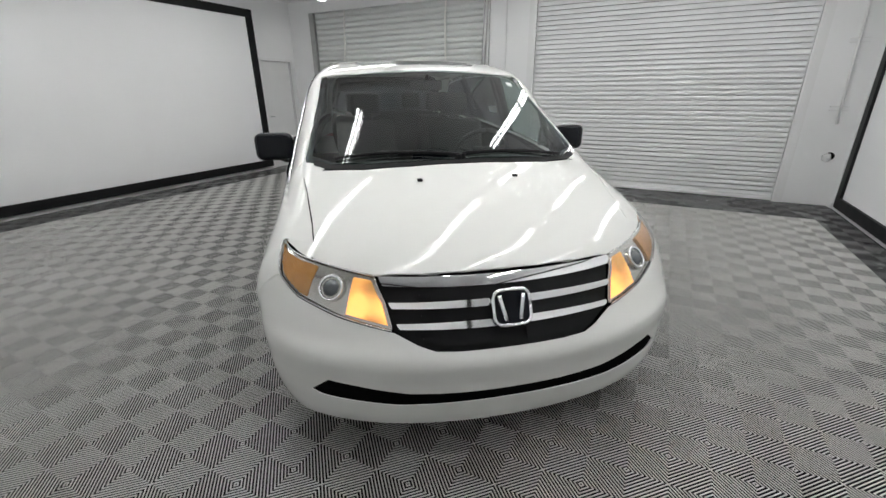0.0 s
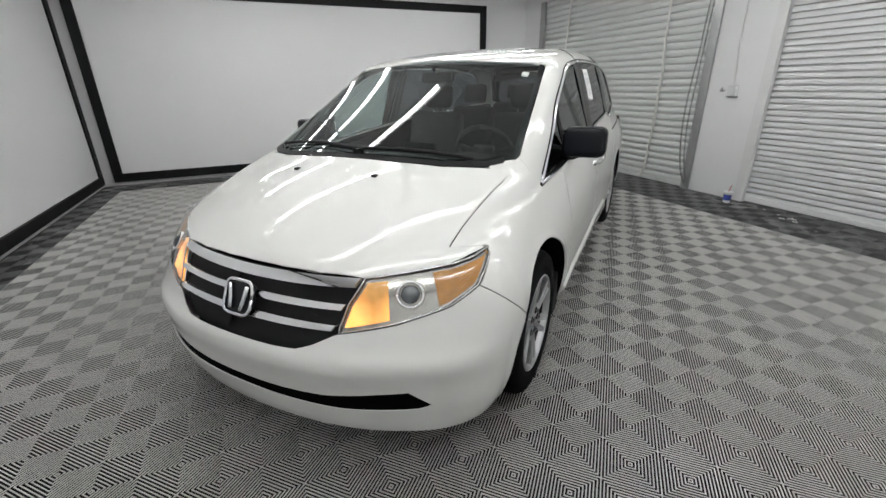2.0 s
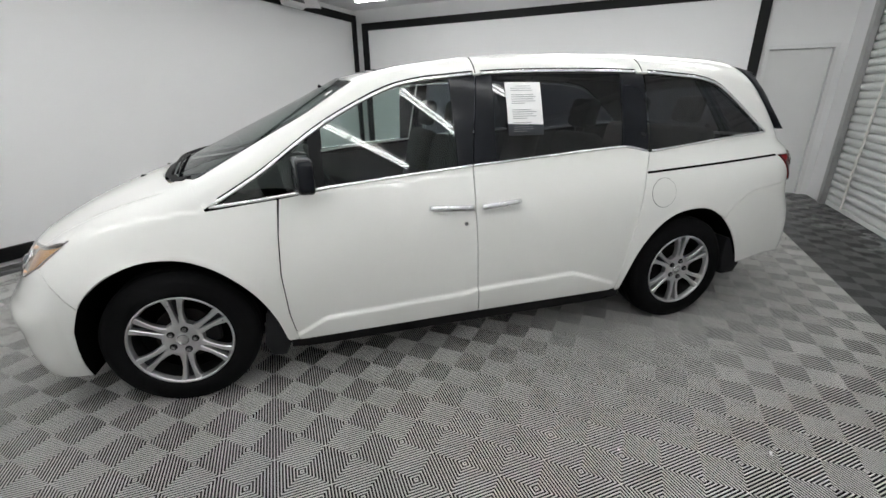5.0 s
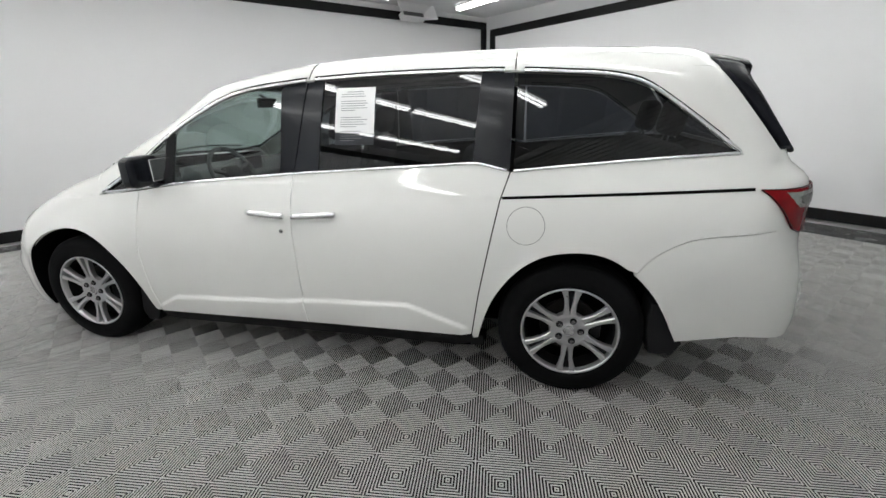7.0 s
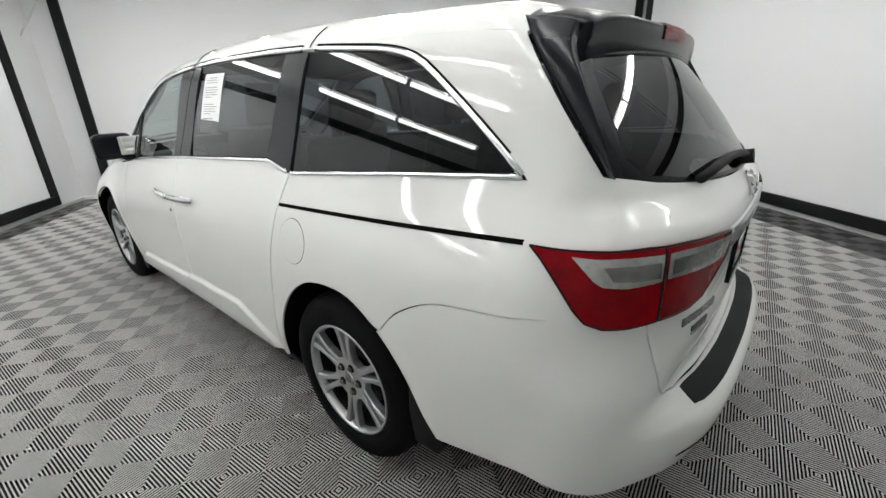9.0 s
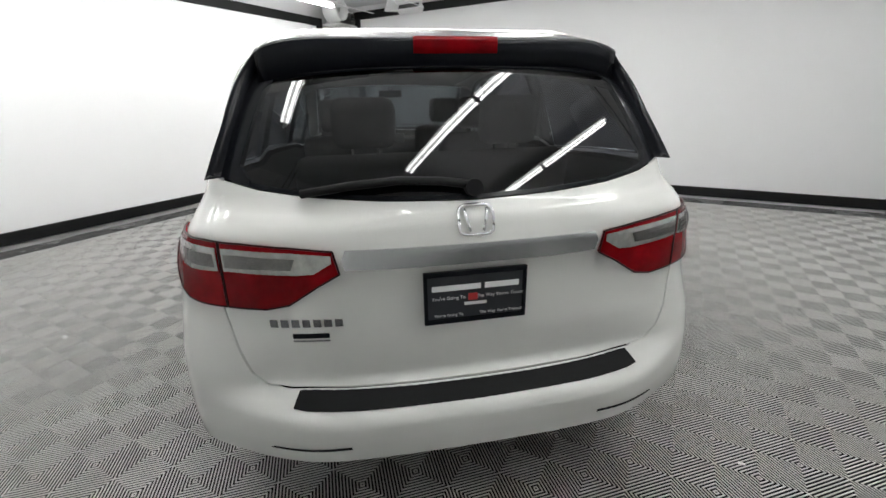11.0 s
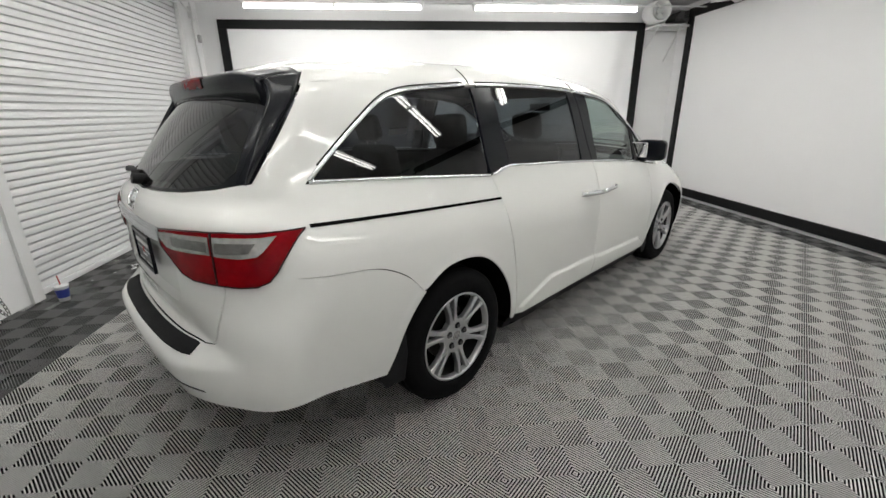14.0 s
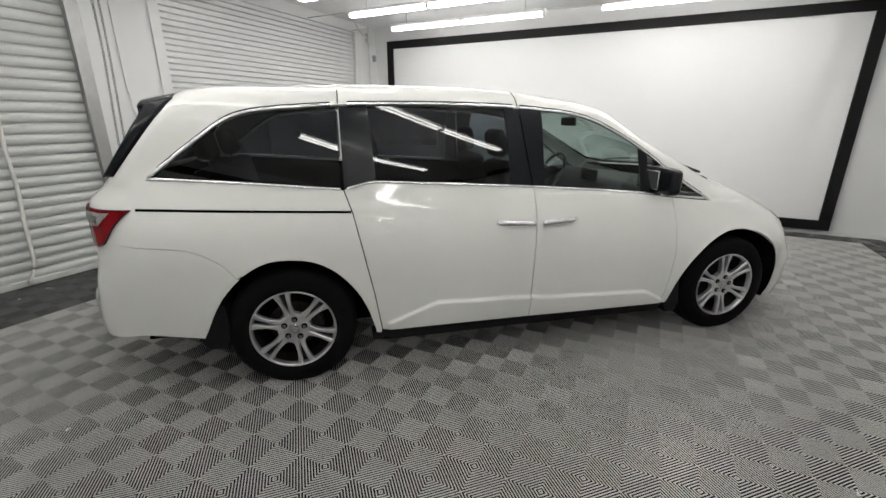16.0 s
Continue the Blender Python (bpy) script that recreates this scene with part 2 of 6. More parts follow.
def tail_form(y, z):
    g, c = ramp(z, 1.08, 1.17), ramp(np.abs(y), 0.46, 0.86)
    d, h = z - 1.21, ramp(z, 1.10, 1.155)
    pane = -2.514 + 0.646 * d + 0.511 * d * d
    return (TAIL(z) * (1 - c) + TAIL_CORNER(z) * c) * (1 - h) + pane * h + (0.05 + 0.134 * g) * y * y + (0.30 - 0.055 * g - 0.09 * ramp(0.85 - z, 0.0, 0.2)) * y**4


def form(x, y, z):
    """Below nought inside the van's body, above outside."""
    y = np.abs(y)
    g = smax(y - side_form(x, z), z - top_form(x, y), 0.10 + 0.06 * ramp(-x, 0.9, 1.6))
    g = smax(g, x - nose_form(y, z), 0.06 + 0.04 * ramp(y, 0.35, 0.7))
    return smax(g, tail_form(y, z) - x, 0.09 + 0.06 * ramp(z, 0.55, 0.75) * ramp(1.22 - z, 0.0, 0.1))


def reach(eye, way, far, near=0.0):
    """Along rays from outside (far) inwards (near): the places where they meet the body."""
    a, b = np.full(len(eye), near), np.full(len(eye), far)
    for _ in range(30):
        m = (a + b) / 2
        p = eye + way * m[:, None]
        out = form(p[:, 0], p[:, 1], p[:, 2]) > 0
        a, b = np.where(out, a, m), np.where(out, m, b)
    return eye + way * a[:, None]


def slope(p):
    e = 0.004
    d = np.stack([form(*(p + s * e * np.eye(3)[i]).T) for i in range(3) for s in (1, -1)], 1)
    n = d[:, 0::2] - d[:, 1::2]
    return n / np.linalg.norm(n, axis=1, keepdims=True)


def onto(kind, uv):
    """Places on the body for plan points: side_l, side_r (x, z); top (x, y); front, rear (y, z); nose, stern (turn, z); hoop (x, turn)."""
    u, v = np.asarray(uv, float).reshape(-1, 2).T
    o = np.zeros_like(u)
    if kind in ("side_l", "side_r"):
        s = 1 if kind == "side_l" else -1
        return reach(np.stack([u, o, v], 1), np.stack([o, o + s, o], 1), 1.4)
    if kind == "top":
        return reach(np.stack([u, v, o + 0.6], 1), np.stack([o, o, o + 1], 1), 1.6)
    if kind in ("front", "rear"):
        s = 1 if kind == "front" else -1
        return reach(np.stack([o, u, v], 1), np.stack([o + s, o, o], 1), 3.0)
    if kind in ("nose", "stern"):
        s = 1 if kind == "nose" else -1
        return reach(np.stack([o + s * 1.3, o, v], 1), np.stack([s * np.cos(u), np.sin(u), o], 1), 2.0)
    return reach(np.stack([u, o, o + 1.1], 1), np.stack([o, np.sin(v), np.cos(v)], 1), 1.4)


# ---- mesh helpers ----
def mesh_of(name, bm, mat, parent=None, label="", smooth=False, at=None):
    me = bpy.data.meshes.new(name)
    bm.normal_update()
    bm.to_mesh(me)
    bm.free()
    for m in mat if isinstance(mat, (list, tuple)) else [mat]:
        me.materials.append(m)
    if smooth:
        me.shade_smooth()
    ob = new(name, me)
    if parent is not None:
        ob.parent = parent
    if at is not None:
        ob.matrix_basis = at
    if label:
        ob["label"] = label
    return ob


def part(name, bm, mat, parent, label="", smooth=False, at=None):
    return mesh_of(name, bm, mat, parent, label, smooth, at)


def box(bm, x0, x1, y0, y1, z0, z1, bevel=0.0, m=None):
    r = bmesh.ops.create_cube(bm, size=1.0)
    vs = r["verts"]
    mat = Matrix.Translation(((x0 + x1) / 2, (y0 + y1) / 2, (z0 + z1) / 2)) @ Matrix.Diagonal((abs(x1 - x0), abs(y1 - y0), abs(z1 - z0), 1))
    bmesh.ops.transform(bm, verts=vs, matrix=(m @ mat) if m is not None else mat)
    if bevel:
        es = list({e for v in vs for e in v.link_edges})
        bmesh.ops.bevel(bm, geom=es, offset=bevel, segments=2, affect="EDGES", profile=0.5)
    return bm


def boxes(*specs, bevel=0.0):
    bm = bmesh.new()
    for s in specs:
        box(bm, *s, bevel=bevel)
    return bm


def rod(bm, a, b, r, seg=10, r2=None):
    a, b = Vector(a), Vector(b)
    d = b - a
    c = bmesh.ops.create_cone(bm, cap_ends=True, segments=seg, radius1=r, radius2=r if r2 is None else r2, depth=d.length)
    bmesh.ops.transform(bm, verts=c["verts"], matrix=Matrix.Translation((a + b) / 2) @ d.to_track_quat("Z", "Y").to_matrix().to_4x4())
    return bm


def sweep(bm, line, r, seg=8, flat=1.0):
    """A round or flattened bar along a polyline."""
    line = [Vector(p) for p in line]
    rings = []
    for i, p in enumerate(line):
        t = (line[min(i + 1, len(line) - 1)] - line[max(i - 1, 0)]).normalized()
        up = Vector((0, 0, 1)) if abs(t.z) < 0.95 else Vector((1, 0, 0))
        s = t.cross(up).normalized()
        u = s.cross(t)
        rings.append([bm.verts.new(p + r * (math.cos(k) * s * flat + math.sin(k) * u)) for k in np.linspace(0, 2 * math.pi, seg, endpoint=False)])
    for a, b in zip(rings, rings[1:]):
        for k in range(seg):
            bm.faces.new((a[k], a[(k + 1) % seg], b[(k + 1) % seg], b[k]))
    bm.faces.new(rings[0][::-1])
    bm.faces.new(rings[-1])
    return bm


def spline_room(points, per=6):
    """A smooth curve through the points."""
    p = [np.array(q, float) for q in points]
    p = [2 * p[0] - p[1]] + p + [2 * p[-1] - p[-2]]
    out = []
    for a, b, c, d in zip(p, p[1:], p[2:], p[3:]):
        for t in np.arange(per) / per:
            out.append(0.5 * (2 * b + (c - a) * t + (2 * a - 5 * b + 4 * c - d) * t**2 + (3 * b - a - 3 * c + d) * t**3))
    return [tuple(q) for q in out + [p[-2]]]


# ---- the room: its own axes a (towards the open north screen) and b (towards the shutter doors) ----
ROOM = pose(0, 0, 0, 0, 0, 49.9)
A0, A1, B0, B1, HIGH = -5.12, 4.02, -4.07, 3.86, 3.10


def setting(name, bm, mat, label, category):
    return tagged(mesh_of(name, bm, mat, at=ROOM), label, category, kind="structure")


setting("wall_north", boxes((A1, A1 + 0.2, B0 - 0.2, B1 + 0.2, -0.1, HIGH)), WALL, "white painted wall behind a cloth screen", "wall")
setting("wall_east", boxes((A0 - 0.2, A1, B0 - 0.2, B0, -0.1, HIGH)), WALL, "white painted wall behind a wide screen", "wall")
setting("ceiling", boxes((A0 - 0.2, A1 + 0.2, B0 - 0.2, B1 + 0.2, HIGH, HIGH + 0.15)), CEIL, "white painted flat ceiling with tube lights", "ceiling")

# west wall with two shutter openings
GREY_DOOR, WHITE_DOOR = (-4.55, -0.85), (-0.14, 3.45)
bm = boxes((A0, GREY_DOOR[0], B1, B1 + 0.25, -0.1, HIGH), (GREY_DOOR[1], WHITE_DOOR[0], B1, B1 + 0.25, -0.1, HIGH), (WHITE_DOOR[1], A1, B1, B1 + 0.25, -0.1, HIGH),
           (GREY_DOOR[0], GREY_DOOR[1], B1, B1 + 0.25, 2.88, HIGH), (WHITE_DOOR[0], WHITE_DOOR[1], B1, B1 + 0.25, 2.95, HIGH))
setting("wall_west", bm, WALL, "white painted wall with two roller shutter openings", "wall")

# south wall with a steel door past the screen
bm = boxes((A0 - 0.2, A0, B0, 2.98, -0.1, HIGH), (A0 - 0.2, A0, 3.72, B1, -0.1, HIGH), (A0 - 0.2, A0, 2.98, 3.72, 2.03, HIGH))
setting("wall_south", bm, WALL, "white painted wall with a steel side door", "wall")
bm = boxes((A0 - 0.09, A0 - 0.05, 2.985, 3.715, 0.0, 2.025))
door = setting("door_1", bm, DOOR_GLOSS, "closed white painted steel side door", "door")
bm = bmesh.new()
for s in ((A0 - 0.02, A0 + 0.02, 2.93, 2.98, 0, 2.08), (A0 - 0.02, A0 + 0.02, 3.72, 3.77, 0, 2.08), (A0 - 0.02, A0 + 0.02, 2.98, 3.72, 2.03, 2.08)):
    box(bm, *s)
part("door_frame", bm, FITTING, door)
bm = rod(bmesh.new(), (A0 - 0.05, 3.06, 1.0), (A0 + 0.0, 3.06, 1.0), 0.012)
rod(bm, (A0 - 0.005, 3.06, 1.0), (A0 - 0.005, 3.17, 1.0), 0.009)
part("door_handle", bm, CHROME, door, "chrome lever handle")


def shutter(name, a0, a1, top, mat, label, pitch):
    """A roller shutter: one curved slat built once, then hung row under row between its guides."""
    holder = tagged(new(name), label, "roller door", kind="structure")
    holder.matrix_basis = ROOM
    bm = bmesh.new()
    if mat is SLAT_GREY:
        prof = [(0.0, 0.0), (-0.012, pitch * 0.06), (-0.022, pitch * 0.30), (-0.023, pitch * 0.52), (-0.014, pitch * 0.76), (0.004, pitch * 0.82), (0.020, pitch * 0.86), (0.020, pitch * 0.98), (0.0, pitch)]
    else:
        prof = [(0.0, 0.0), (-0.015, pitch * 0.01), (-0.017, pitch * 0.10), (-0.018, pitch * 0.45), (-0.016, pitch * 0.76), (0.010, pitch * 0.79), (0.030, pitch * 0.80), (0.030, pitch * 0.985), (0.0, pitch)]
    rows = [[bm.verts.new((a, b, z)) for b, z in prof] for a in (a0 + 0.02, a1 - 0.02)]
    for i in range(len(prof) - 1):
        bm.faces.new((rows[0][i], rows[1][i], rows[1][i + 1], rows[0][i + 1]))
    first = part("slat", bm, mat, holder, at=pose(0, B1 + 0.06, 0.06))
    n = int((top - 0.02) / pitch)
    for k in range(1, n):
        ob = new("slat", first.data)
        ob.parent, ob.matrix_basis = holder, pose(0, B1 + 0.06, 0.06 + k * pitch)
    part("bottom_bar", boxes((a0 + 0.02, a1 - 0.02, B1 + 0.03, B1 + 0.075, 0.005, 0.062), bevel=0.006), mat, holder)
    for a, w in ((a0, 0.05), (a1 - 0.05, 0.05)):
        part("guide", boxes((a - 0.03, a + w + 0.03, B1 - 0.03, B1 + 0.03, 0.0, top)), GALV if mat is SLAT_GREY else FITTING, holder)
    part("backing", boxes((a0 - 0.02, a1 + 0.02, B1 + 0.12, B1 + 0.14, 0, top + 0.06)), mat, holder)
    return holder


shutter("door_2", *GREY_DOOR, 2.88, SLAT_GREY, "closed pale grey corrugated roller shutter door", 0.094)
shutter("door_3", *WHITE_DOOR, 2.95, SLAT_WHITE, "closed white slatted roller shutter door", 0.066)


# ---- cloth screens in black frames ----
def screen(name, along, wall, lo, hi, bottom, top, label, inward, bar=0.13):
    """A stretched white cloth with a flat black frame; along: the axis it runs on."""
    thing = tagged(new(name), label, "screen")
    thing.matrix_basis = ROOM

    def sheet(u0, u1, d0, d1, z0, z1):
        d0, d1 = sorted((wall + inward * d0, wall + inward * d1))
        return (u0, u1, d0, d1, z0, z1) if along == "a" else (d0, d1, u0, u1, z0, z1)

    bm = bmesh.new()
    nu, nz = 120, 24
    grid = []
    rnd = random.Random(len(name))
    for i in range(nu + 1):
        col = []
        for k in range(nz + 1):
            u, z = lo + (hi - lo) * i / nu, bottom + (top - bottom) * k / nz
            fold = 0.020 * math.exp(-((u + 2.75 + 0.25 * (z - 1.5)) / 0.16) ** 2) * ramp(z, 0.6, 1.6) - 0.014 * math.exp(-((u + 3.05 + 0.12 * (z - 1.5)) / 0.09) ** 2) if along == "b" and inward < 0 else 0.0
            w = fold + 0.006 * noise.noise(Vector((u * 0.9, z * 0.25, len(name)))) + 0.003 * noise.noise(Vector((u * 3, z * 0.6, 7)))
            d = wall + inward * (0.05 + w)
            col.append(bm.verts.new((u, d, z) if along == "a" else (d, u, z)))
        grid.append(col)
    for i in range(nu):
        for k in range(nz):
            bm.faces.new((grid[i][k], grid[i + 1][k], grid[i + 1][k + 1], grid[i][k + 1]))
    part("cloth", bm, CLOTH, thing, "taut white cloth", smooth=True)
    for nm, u0, u1, z0, z1 in (("top_bar", lo - bar, hi + bar, top, top + bar), ("bottom_bar", lo - bar, hi + bar, bottom - bar, bottom),
                               ("side_bar", lo - bar, lo, bottom, top), ("side_bar", hi, hi + bar, bottom, top)):
        part(nm, boxes(sheet(u0, u1, 0.005, 0.08, z0, z1), bevel=0.004), FRAME, thing, "flat black bar")
    return thing


screen("photo_screen", "b", A0, -3.72, 2.75, 0.19, 2.72, "wide white cloth screen in a black frame on the wall", 1)
screen("photo_screen", "b", A1, -3.30, 3.42, 0.19, 2.72, "wide white cloth screen in a black frame beside a shutter door", -1)
screen("photo_screen", "a", B0, -4.95, 3.53, 0.165, 2.87, "long white cloth screen in a black frame facing the shutter doors", 1)


# ---- tube lights ----
def strip_light():
    thing = tagged(new("strip_light"), "lit white twin-tube strip light under the ceiling", "ceiling light", "strip lights")
    part("housing", boxes((-0.055, 0.055, -1.24, 1.24, 0.035, 0.075), bevel=0.006), FITTING, thing)
    for y in (-0.61, 0.61):
        for x in (-0.028, 0.028):
            part("tube", rod(bmesh.new(), (x, y - 0.585, 0), (x, y + 0.585, 0), 0.014, 12), TUBE, thing, "glowing white tube")
        for e in (-0.6, 0.6):
            part("end_cap", boxes((-0.05, 0.05, y + e - 0.012, y + e + 0.012, -0.02, 0.05), bevel=0.004), FITTING, thing)
    for y in (-0.95, 0.95):
        part("hanger", rod(bmesh.new(), (0, y, 0.07), (0, y, HIGH - 2.845), 0.004, 6), GALV, thing, "thin hanging rod")
    return thing


first = strip_light()
LIGHT_Z = 2.845
# row -0.6 is a guess; row -3.3 is unseen, added to brighten the south
spots = [(a, b) for a in (3.05, 2.0, 1.05, -0.6, -2.0, -3.3) for b in (1.63, -1.54)]
first.matrix_basis = ROOM @ pose(*spots[0], LIGHT_Z)
for s in spots[1:]:
    copy_thing(first, ROOM @ pose(*s, LIGHT_Z))


# ---- fittings and loose things round the room ----
def in_room(name, label, category, group=""):
    ob = tagged(new(name), label, category, group)
    ob.matrix_basis = ROOM
    return ob


# white cords down the grey shutter, and the hand chain that hangs beside it
for pts in ([(-3.73, 3.0), (-3.78, 2.4), (-3.85, 1.8), (-3.90, 1.1), (-3.94, 0.5), (-3.96, 0.04)], [(-1.62, 2.85), (-1.635, 2.2), (-1.60, 1.5), (-1.615, 0.75), (-1.645, 0.24), (-1.72, 0.03)]):
    line = [(a + 0.006 * math.sin(9 * z), B1 + 0.02, z) for a, z in spline_room(pts)]
    tagged(mesh_of("cord", sweep(bmesh.new(), line, 0.016, 8, 0.8), CORD, at=ROOM, smooth=True), "white cord hanging down the grey shutter door", "cord", "shutter cords")
down = spline_room([(-0.80, 3.62, 3.04), (-0.82, 3.58, 2.2), (-0.835, 3.58, 1.8), (-0.865, 3.57, 1.33), (-0.875, 3.57, 0.93), (-0.84, 3.57, 0.58), (-0.785, 3.57, 0.32), (-0.70, 3.57, 0.15), (-0.685, 3.57, 0.19), (-0.745, 3.57, 0.40),
                    (-0.79, 3.575, 0.65), (-0.815, 3.58, 1.0), (-0.80, 3.58, 1.4), (-0.77, 3.58, 2.2), (-0.75, 3.62, 3.04)], 8)
dense, left = [], 0.0
for p, q in zip(down, down[1:]):
    p, q = Vector(p), Vector(q)
    d = (q - p).length
    while left < d:
        dense.append((p.lerp(q, left / d), (q - p).normalized()))
        left += 0.031
    left -= d
bm = bmesh.new()
for k, (p, t) in enumerate(dense):
    side_way = Vector((1, 0, 0)) if k % 2 else Vector((0, 1, 0))
    side_way = (side_way - t * side_way.dot(t)).normalized()
    ring = [p + t * (0.021 * math.cos(u)) + side_way * (0.0105 * math.sin(u)) for u in np.linspace(0, 2 * math.pi, 9)]
    sweep(bm, ring, 0.0032, 4)
tagged(mesh_of("hand_chain", bm, CHAIN, at=ROOM), "steel hand chain looped beside the grey shutter", "chain")

# switch box with its cable, and the hooks beside it
thing = in_room("switch_box", "small white switch box on the wall between shutters", "switch")
part("box_body", boxes((-0.53, -0.43, B1 - 0.055, B1, 1.25, 1.37), bevel=0.008), FITTING, thing)
part("cable", sweep(bmesh.new(), [(-0.48, B1 - 0.02, 1.37), (-0.50, B1 - 0.012, 1.55), (-0.535, B1 - 0.010, 1.83), (-0.54, B1 - 0.010, 2.34), (-0.545, B1 - 0.010, HIGH)], 0.008, 6), FITTING, thing, smooth=True)
part("foot", boxes((-0.545, -0.415, B1 - 0.03, B1, 1.235, 1.25), bevel=0.002), GALV, thing)
for a, z in ((-0.62, 1.305), (-0.60, 1.315)):
    tagged(mesh_of("wall_hook", sweep(bmesh.new(), [(a, B1, z), (a, B1 - 0.05, z), (a + 0.01, B1 - 0.06, z + 0.02), (a + 0.012, B1 - 0.06, z + 0.04)], 0.007, 6), GALV, at=ROOM), "small steel hook in the white wall", "hook", "wall hooks")

# pipe with clamps in the corner past the white shutter
thing = in_room("wall_pipe", "white painted pipe clamped to the wall", "pipe")
part("pipe", sweep(bmesh.new(), [(3.765, B1 - 0.03, HIGH), (3.775, B1 - 0.03, 2.3), (3.79, B1 - 0.03, 1.6), (3.81, B1 - 0.03, 1.03)], 0.014, 10), FITTING, thing, smooth=True)
for z in (1.97, 1.21):
    for d in (-0.022, 0.022):
        part("clamp_bar", boxes((3.70, 3.88, B1 - 0.035, B1, z + d - 0.005, z + d + 0.005), bevel=0.002), FITTING, thing, "white steel clamp bar")
thing = in_room("junction_box", "white electrical junction box near the ceiling", "electrical box")
part("box_body", boxes((3.70, 3.84, B1 - 0.07, B1, 2.82, 2.98), bevel=0.01), FITTING, thing)
part("cable", sweep(bmesh.new(), [(3.70, B1 - 0.03, 2.9), (3.6, B1 - 0.03, 2.93), (3.5, B1 - 0.02, 3.0), (3.4, B1 - 0.02, HIGH)], 0.011, 6), FITTING, thing, smooth=True)
thing = in_room("socket_box", "small grey socket box on the white wall", "electrical box")
part("box_body", boxes((3.90, 3.97, B1 - 0.045, B1, 2.52, 2.63), bevel=0.008), GALV, thing)
bm = bmesh.new()
bmesh.ops.create_icosphere(bm, subdivisions=3, radius=0.05)
for v in bm.verts:
    v.co *= 1 + 0.45 * noise.noise(v.co * 28)
    v.co.y *= 0.5
bmesh.ops.translate(bm, verts=bm.verts, vec=(3.82, B1 - 0.012, 0.62))
tagged(mesh_of("rag", bm, PAPER, at=ROOM, smooth=True), "crumpled white rag stuffed in the wall", "rag")

# solid black disc: the shade inside the hole put into its colour
bm = rod(bmesh.new(), (3.845, B1 - 0.004, 0.635), (3.845, B1 + 0.01, 0.635), 0.05, 20)
tagged(mesh_of("wall_hole", bm, SHADOW, at=ROOM), "flat black disc drawn for a dark hole in the white wall", "hole")

# shelf in the far corner with pipe ends and a round fan
thing = in_room("wall_shelf", "white steel shelf on slanting brackets near the ceiling", "shelf")
part("board", boxes((3.60, 4.015, -4.06, -3.43, 2.735, 2.765), bevel=0.004), FITTING, thing)
for b, z in ((-3.50, 2.45), (-3.87, 2.25)):
    part("bracket", rod(bmesh.new(), (4.01, b, z), (3.63, b + 0.01, 2.735), 0.012, 8), FITTING, thing, "slanting white strut")
thing = in_room("pipe_box", "open white box with cut grey pipe ends", "box")
bm = boxes((3.66, 3.98, -4.05, -4.03, 2.766, 3.0), (3.66, 3.98, -3.60, -3.58, 2.766, 3.0), (3.66, 3.98, -4.03, -3.60, 2.766, 2.785), (3.66, 3.98, -4.03, -3.60, 2.98, 3.0), (3.96, 3.98, -4.03, -3.60, 2.785, 2.98))
part("carton", bm, FITTING, thing)
rnd = random.Random(11)
for k in range(11):
    b, z, r = rnd.uniform(-3.97, -3.66), rnd.uniform(2.825, 2.94), rnd.uniform(0.02, 0.04)
    bm = bmesh.new()
    sweep(bm, [(3.62 + rnd.uniform(-0.03, 0.05), b, z), (3.94, b + rnd.uniform(-0.02, 0.02), z)], r, 12)
    part("pipe_end", bm, PIPE_GREY, thing, "cut grey pipe", smooth=False)
thing = in_room("drum_fan", "round white drum fan under the ceiling", "fan")
bm = bmesh.new()
prof = [(0.155, -0.16), (0.165, -0.15), (0.165, 0.14), (0.155, 0.15), (0.13, 0.15), (0.125, 0.13), (0.125, -0.14), (0.155, -0.16)]
rings = [[bm.verts.new((3.55 + y, -3.36 + r * math.cos(t), 2.925 + r * math.sin(t))) for r, y in prof] for t in np.linspace(0, 2 * math.pi, 40, endpoint=False)]
for p, q in zip(rings, rings[1:] + rings[:1]):
    for i in range(len(prof) - 1):
        bm.faces.new((p[i], p[i + 1], q[i + 1], q[i]))
bmesh.ops.recalc_face_normals(bm, faces=bm.faces)
part("drum", bm, FITTING, thing, smooth=True)
bm = bmesh.new()
for k in range(5):
    t = 2 * math.pi * k / 5
    m = Matrix.Translation((3.53, -3.36, 2.925)) @ Matrix.Rotation(t, 4, "X") @ Matrix.Translation((0, 0, 0.07)) @ Matrix.Rotation(0.5, 4, "Z")
    box(bm, -0.004, 0.004, -0.04, 0.04, -0.045, 0.05, m=m)
rod(bm, (3.50, -3.36, 2.925), (3.60, -3.36, 2.925), 0.03, 14)
part("fan_blade", bm, FITTING, thing)
part("hanger", boxes((3.50, 3.60, -3.38, -3.34, 3.085, HIGH)), GALV, thing)


